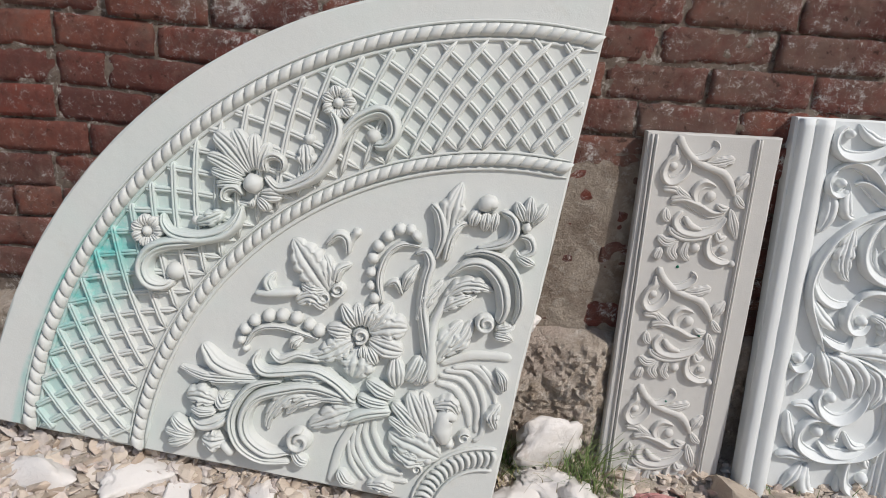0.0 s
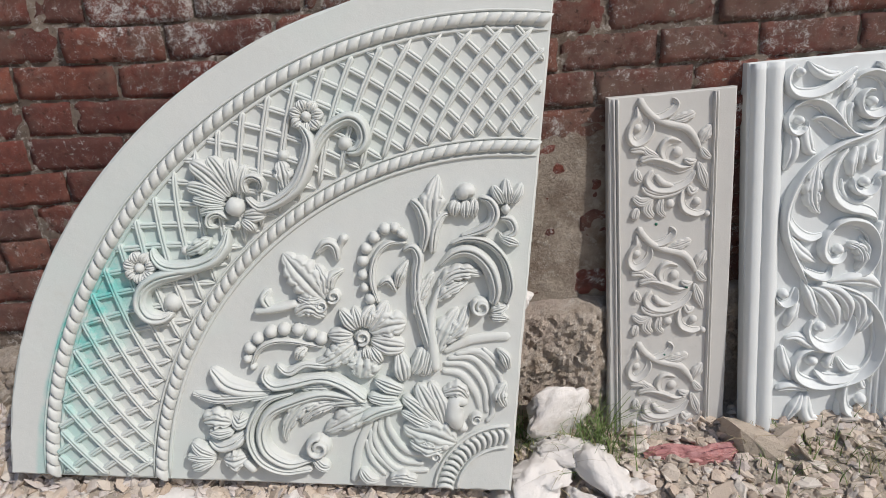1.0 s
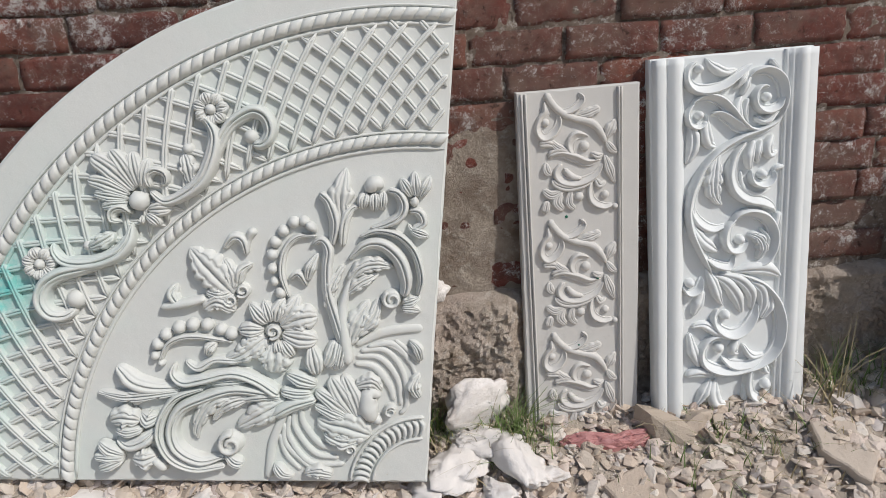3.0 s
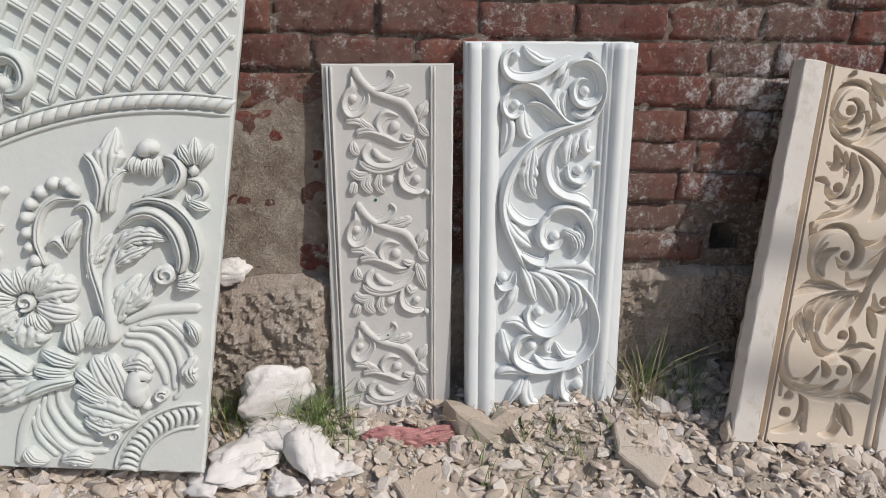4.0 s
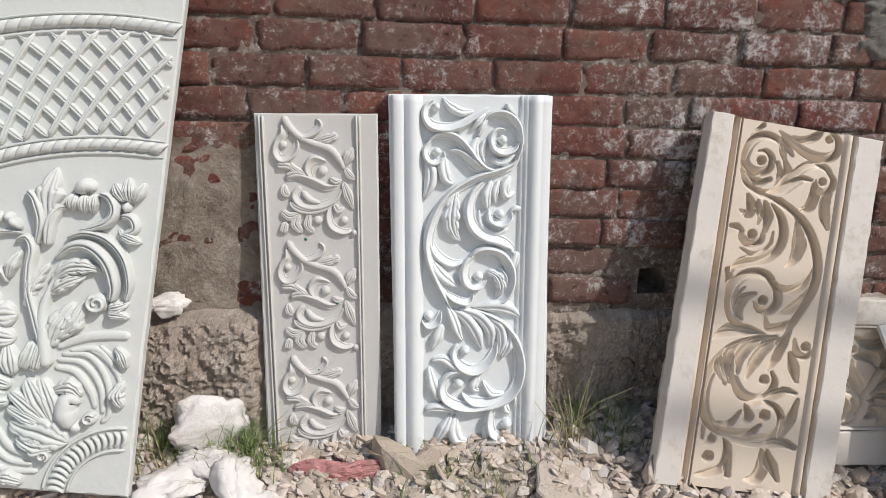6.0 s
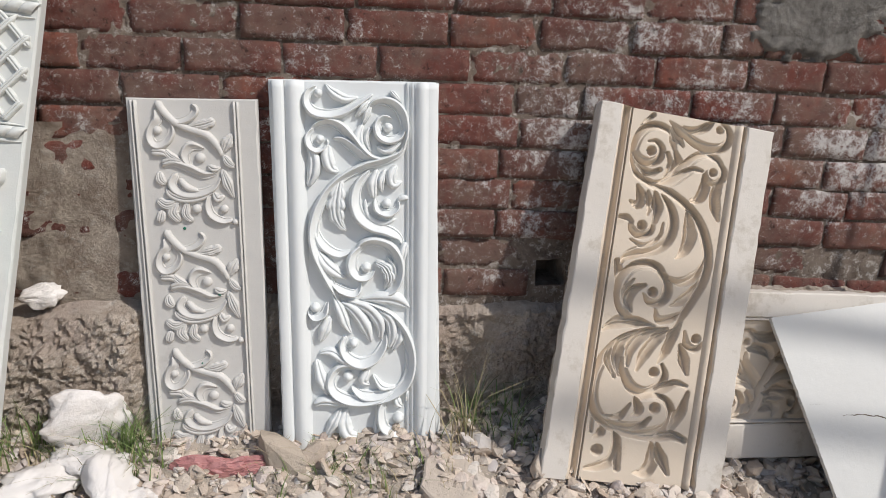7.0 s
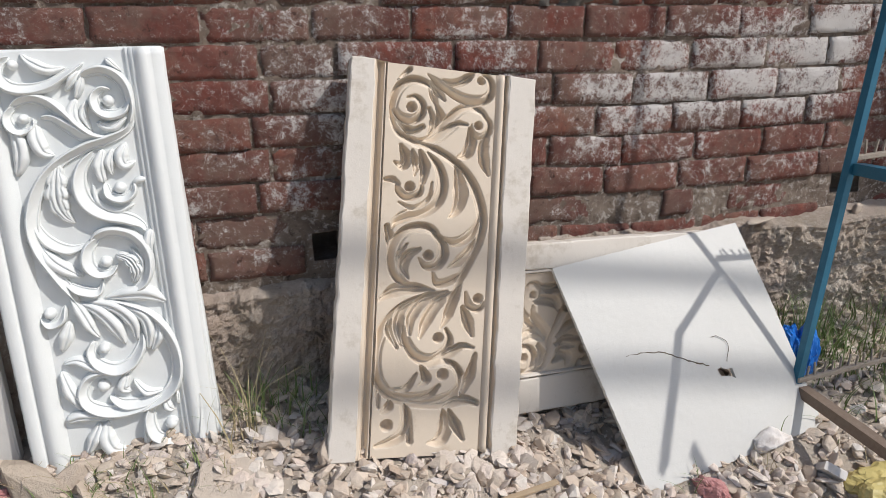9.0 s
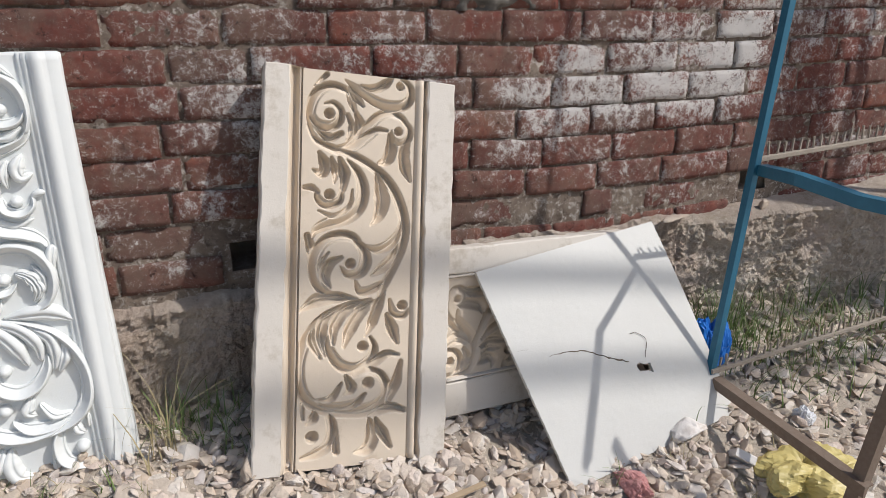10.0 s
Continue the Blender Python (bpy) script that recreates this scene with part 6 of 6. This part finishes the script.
part("crumbs", crumbs(9000), wall, "crumbling bits of render")["kind"] = "stuff"
edge = lambda x, y: 0.35 + 0.65 * max(0.0, min(1.0, 1.3 - abs(y - 1.35) * 1.2)) if x < 3.0 else 0.55
scatter("rubble", CHIP, 30000, (-1.5, 4.3, 0.95, 1.80), 0.006, 0.075, 5, "tan and grey broken plaster and stone rubble covering the ground", edge)
pale = lambda x, y: 1.0 if x < 0.5 else 0.16
scatter("plaster_rubble", CHIP_PALE, 12000, (-1.5, 3.0, 0.95, 1.74), 0.006, 0.06, 6, "white plaster crumbs and chips strewn over the ground", pale)
for i in range(190):
    rnd = random.Random(500 + i)
    x, y = rnd.uniform(-1.4, 3.1) if i < 120 else rnd.uniform(3.1, 4.3), rnd.uniform(0.9, 1.66)
    s = rnd.uniform(0.045, 0.095)
    if i < 6:
        base_stone = rock_mesh("stone", 300 + i, STONE, 0.45, 14, 0.15)
        FORMS = [base_stone] if i == 0 else FORMS + [base_stone]
    ob = new("stone", FORMS[i % 6] if i >= 6 else base_stone)
    ob.matrix_world = pose(x, y, ground_z(x, y) + s * 0.1, rnd.uniform(-25, 25), rnd.uniform(-25, 25), rnd.uniform(0, 360)) @ Matrix.Diagonal((s, s * rnd.uniform(0.7, 1), s, 1))
    tagged(ob, "angular tan stone lying in the rubble", "stone", "stones in the rubble")


# ---- grass and stalks ----
def grass(name, seed, x, y, spread_, count, height, material, label):
    rnd = random.Random(seed)
    verts, faces = [], []
    for _ in range(count):
        px, py = x + rnd.gauss(0, spread_), y + rnd.gauss(0, spread_ * 0.6)
        z = ground_z(px, py) - 0.01
        a, lean, h = rnd.uniform(0, 6.28), rnd.uniform(0.2, 1.1), height * rnd.uniform(0.5, 1.2)
        w = rnd.uniform(0.0016, 0.0034)
        side = (-math.sin(a) * w, math.cos(a) * w)
        k = len(verts)
        for i in range(5):
            t = i / 4
            b = h * lean * t * t
            c = (px + math.cos(a) * b, py + math.sin(a) * b, z + h * (t - 0.35 * lean * t * t))
            f = 1 - 0.9 * t
            verts += [(c[0] - side[0] * f, c[1] - side[1] * f, c[2]), (c[0], c[1], c[2] + w * 0.5 * f), (c[0] + side[0] * f, c[1] + side[1] * f, c[2])]
        for i in range(4):
            q = k + 3 * i
            faces += [(q, q + 3, q + 4, q + 1), (q + 1, q + 4, q + 5, q + 2)]
    return tagged(new(name, mesh_of(name, verts, faces, material, False)), label, "grass", kind="stuff")


for i, (x, y, s, n, h, mat) in enumerate((
        (0.38, 1.66, 0.07, 60, 0.17, GRASS), (0.46, 1.62, 0.05, 40, 0.12, GRASS), (0.27, 1.66, 0.10, 45, 0.20, STRAW),
        (1.02, 1.60, 0.07, 45, 0.07, GRASS), (1.46, 1.70, 0.06, 26, 0.18, GRASS), (1.55, 1.70, 0.06, 26, 0.16, GRASS),
        (1.44, 1.68, 0.06, 6, 0.26, STRAW), (1.62, 1.60, 0.03, 14, 0.11, GRASS), (1.15, 1.45, 0.14, 50, 0.07, STRAW),
        (3.36, 1.60, 0.10, 260, 0.19, GRASS), (3.75, 1.58, 0.22, 330, 0.19, GRASS), (3.45, 1.42, 0.16, 80, 0.10, GRASS),
        (4.15, 1.50, 0.2, 160, 0.20, GRASS), (2.66, 1.28, 0.03, 9, 0.10, GRASS), (3.55, 1.62, 0.25, 60, 0.20, STRAW),
        (3.05, 1.12, 0.08, 26, 0.08, STRAW), (2.9, 1.26, 0.03, 8, 0.13, STRAW), (-0.2, 1.36, 0.12, 20, 0.06, STRAW),
        (0.86, 1.62, 0.02, 6, 0.2, STRAW), (1.38, 1.60, 0.03, 5, 0.24, STRAW), (0.22, 1.72, 0.08, 40, 0.16, GRASS), (1.30, 1.58, 0.03, 10, 0.10, GRASS), (1.10, 1.56, 0.1, 30, 0.09, GRASS),
        (0.45, 1.68, 0.04, 70, 0.22, GRASS), (0.18, 1.70, 0.07, 60, 0.20, GRASS), (1.41, 1.66, 0.03, 12, 0.34, STRAW), (1.50, 1.73, 0.08, 18, 0.18, GRASS), (0.95, 1.50, 0.12, 40, 0.10, GRASS), (1.25, 1.52, 0.10, 40, 0.09, STRAW), (0.30, 1.60, 0.10, 30, 0.14, STRAW))):
    grass("grass", 40 + i, x, y, s, n, h, mat, "thin green grass blades at the wall's foot" if mat is GRASS else "dry tangled straw stalks in the rubble")


def splinter(seed, x, y, length, turn):
    rnd = random.Random(seed)
    ob = new("wood_splinter", bar_mesh("wood_splinter", (-length / 2, 0, 0), (length / 2, rnd.uniform(-0.01, 0.01), 0.01), 0.018, 0.008, WOOD))
    ob.matrix_world = pose(x, y, ground_z(x, y) + 0.028, 0, rnd.uniform(-6, 6), turn)
    tagged(ob, "split pale wood splinter lying in the rubble", "wood splinter")


for s, x, y, l, a in ((1, 2.12, 1.30, 0.2, 10), (2, 2.02, 1.27, 0.16, -12), (3, 2.2, 1.22, 0.22, 22), (4, -0.35, 1.36, 0.18, 4)):
    splinter(s, x, y, l, a)

# ---- bricks, last ----
def brick_form(seed, length):
    """A worn brick: pitted, uneven front face, rounded and chipped arrises."""
    rnd = random.Random(seed)
    nx, nz = 14 if length > 0.2 else 8, 6
    hl, hh, deep = length / 2, 0.0425, 0.05
    verts, faces = [], []
    skew = rnd.uniform(-0.004, 0.004)
    for j in range(nz + 1):
        for i in range(nx + 1):
            s, t = 2 * i / nx - 1, 2 * j / nz - 1
            x, z = s * hl, t * hh
            rim = max(0.0, abs(t) - 0.72) / 0.28, max(0.0, abs(s) * hl - hl + 0.011) / 0.011
            y = 0.0045 * (rim[0] ** 2 + rim[1] ** 2) + skew * s
            y += 0.0045 * noise.noise(Vector((x * 26, z * 34, seed * 7.3))) + 0.0035 * noise.noise(Vector((x * 80, z * 80, seed * 3.1)))
            z += 0.0045 * noise.noise(Vector((x * 22, seed * 5.1, t * 2))) * abs(t)
            x += 0.006 * noise.noise(Vector((s * 2, z * 35, seed * 9.7))) * abs(s)
            verts.append((x, y, z))
    a = lambda i, j: j * (nx + 1) + i
    faces = [(a(i, j), a(i + 1, j), a(i + 1, j + 1), a(i, j + 1)) for j in range(nz) for i in range(nx)]
    ring = [a(i, 0) for i in range(nx + 1)] + [a(nx, j) for j in range(1, nz + 1)] + [a(i, nz) for i in range(nx - 1, -1, -1)] + [a(0, j) for j in range(nz - 1, 0, -1)]
    k = len(verts)
    verts += [(verts[r][0], deep, verts[r][2]) for r in ring]
    n = len(ring)
    faces += [(ring[(i + 1) % n], ring[i], k + i, k + (i + 1) % n) for i in range(n)]
    return verts, faces


LONG = [brick_form(s, BRICK_L - 0.010) for s in range(14)]
SHORT = [brick_form(50 + s, BRICK_L / 2 - 0.010) for s in range(6)]
LONG_ME = [mesh_of("brick", v, f, BRICK) for v, f in LONG]
SHORT_ME = [mesh_of("brick", v, f, BRICK) for v, f in SHORT]
rnd = random.Random(77)
far_v, far_f, near = [], [], 0
# upright joints of some courses, between which the bricks are spaced evenly
ANCHORS = {0: (1.534, 2.638, 2.926, 3.214, 3.536), 1: (-1.089, 1.58, 2.429, 2.697, 2.986, 3.271, 3.556), 2: (-0.976, 1.538, 2.597, 2.885, 3.163, 3.45),
           3: (-1.057, 1.597, 2.444, 2.725, 3.019, 3.303, 3.583), 4: (-0.906, 0.49, 0.752, 1.578, 1.782, 2.123, 2.392, 2.658, 2.941, 3.238, 3.509),
           5: (-1.035, -0.765, 0.397, 0.66, 1.445, 1.721, 1.998, 2.294, 2.543, 2.834, 3.118, 3.412), 6: (-0.885, -0.619, 1.382, 1.641, 1.919, 2.198), 7: (-0.524,)}


def bed(row, x):
    """The height of the bed joint under a course: the courses sag a little towards the far end."""
    at = (-1.0, -0.68, 0.41, 1.46, 2.42, 2.69, 3.37)
    return float(np.interp(x, at, (0.953, 0.928, 0.890, 0.867, 0.848, 0.839, 0.827))) + (row - 5) * pitch(x)


def pitch(x):
    return float(np.interp(x, (-1.0, 0.41, 1.46, 2.42, 2.69, 3.37), (0.0945, 0.093, 0.0927, 0.0965, 0.0995, 0.1005)))


def joints(row):
    fixed = list(ANCHORS.get(row, (0.12 * (row % 2),)))
    while fixed[0] > -2.6:
        fixed.insert(0, fixed[0] - BRICK_L * rnd.choice((1, 1, 1, 1, 1, 0.5)))
    while fixed[-1] < 5.4:
        fixed.append(fixed[-1] + BRICK_L * rnd.choice((1, 1, 1, 1, 1, 0.5)))
    out = [fixed[0]]
    for a, b in zip(fixed, fixed[1:]):
        n = max(1, round((b - a) / BRICK_L))
        out += [a + (b - a) * (i + 1) / n for i in range(n)]
    return out


for row in range(-2, 19):
    line = joints(row)
    for x, x2 in zip(line, line[1:]):
        short = x2 - x < 0.215
        length = x2 - x
        cx = (x + x2) / 2
        z, tall = bed(row + 0.5, cx), pitch(cx) / COURSE
        fall = math.degrees(math.atan2(bed(row, x) - bed(row, x2), x2 - x))
        if (row < 0 and rnd.random() < 0.06) or (row < 0 and (1.58 < cx < 1.84 or 3.55 < cx < 3.85)):
            continue
        k = rnd.randrange(6 if short else 14)
        m = pose(cx, rnd.uniform(-0.007, 0.005) + (0.002 if row < 0 else 0), z + rnd.uniform(-0.003, 0.003), 0, fall + rnd.uniform(-0.5, 0.5), 0) @ Matrix.Diagonal((length / (BRICK_L / 2 if short else BRICK_L), 1, tall, 1))
        if -1.25 < cx < 4.1 and row < 9 and near < 300:
            near += 1
            part("brick", (SHORT_ME if short else LONG_ME)[k], wall, "", m)
        else:
            v, f = (SHORT if short else LONG)[k]
            n = len(far_v)
            far_v += [tuple(m @ Vector(p)) for p in v]
            far_f += [tuple(i + n for i in q) for q in f]
rest = part("brickwork", mesh_of("brickwork", far_v, far_f, BRICK_FAR), wall, "weathered red bricks")
rest["kind"] = "stuff"

# smears of cement and remains of old render over the brick face
def smear(name, cx, cz, wide, high, seed, material, label, thick=0.013, ragged=1.0):
    n, m = 60, 44
    verts = []
    for i in range(n + 1):
        for j in range(m + 1):
            s, t = 2 * i / n - 1, 2 * j / m - 1
            x, z = cx + wide * s, cz + high * t
            e = 1 - (s * s + t * t) + ragged * (0.9 * noise.noise(Vector((s * 2.4, t * 2.4, seed))) + 0.55 * noise.noise(Vector((s * 7, t * 7, seed))))
            verts.append((x, -thick * min(1, max(-2.5, e * 3)) + 0.005 * noise.noise(Vector((x * 30, z * 30, 1))), z))
    k = m + 1
    faces = [(i * k + j, (i + 1) * k + j, (i + 1) * k + j + 1, i * k + j + 1) for i in range(n) for j in range(m)]
    part(name, mesh_of(name, verts, faces, material), wall, label)


smear("cement_patch", 2.49, 1.09, 0.23, 0.15, 3, CEMENT, "grey cement smear")
smear("render_patch", 0.42, 0.47, 0.30, 0.28, 9, OLD_RENDER, "tan remains of old render", 0.0075, 0.9)
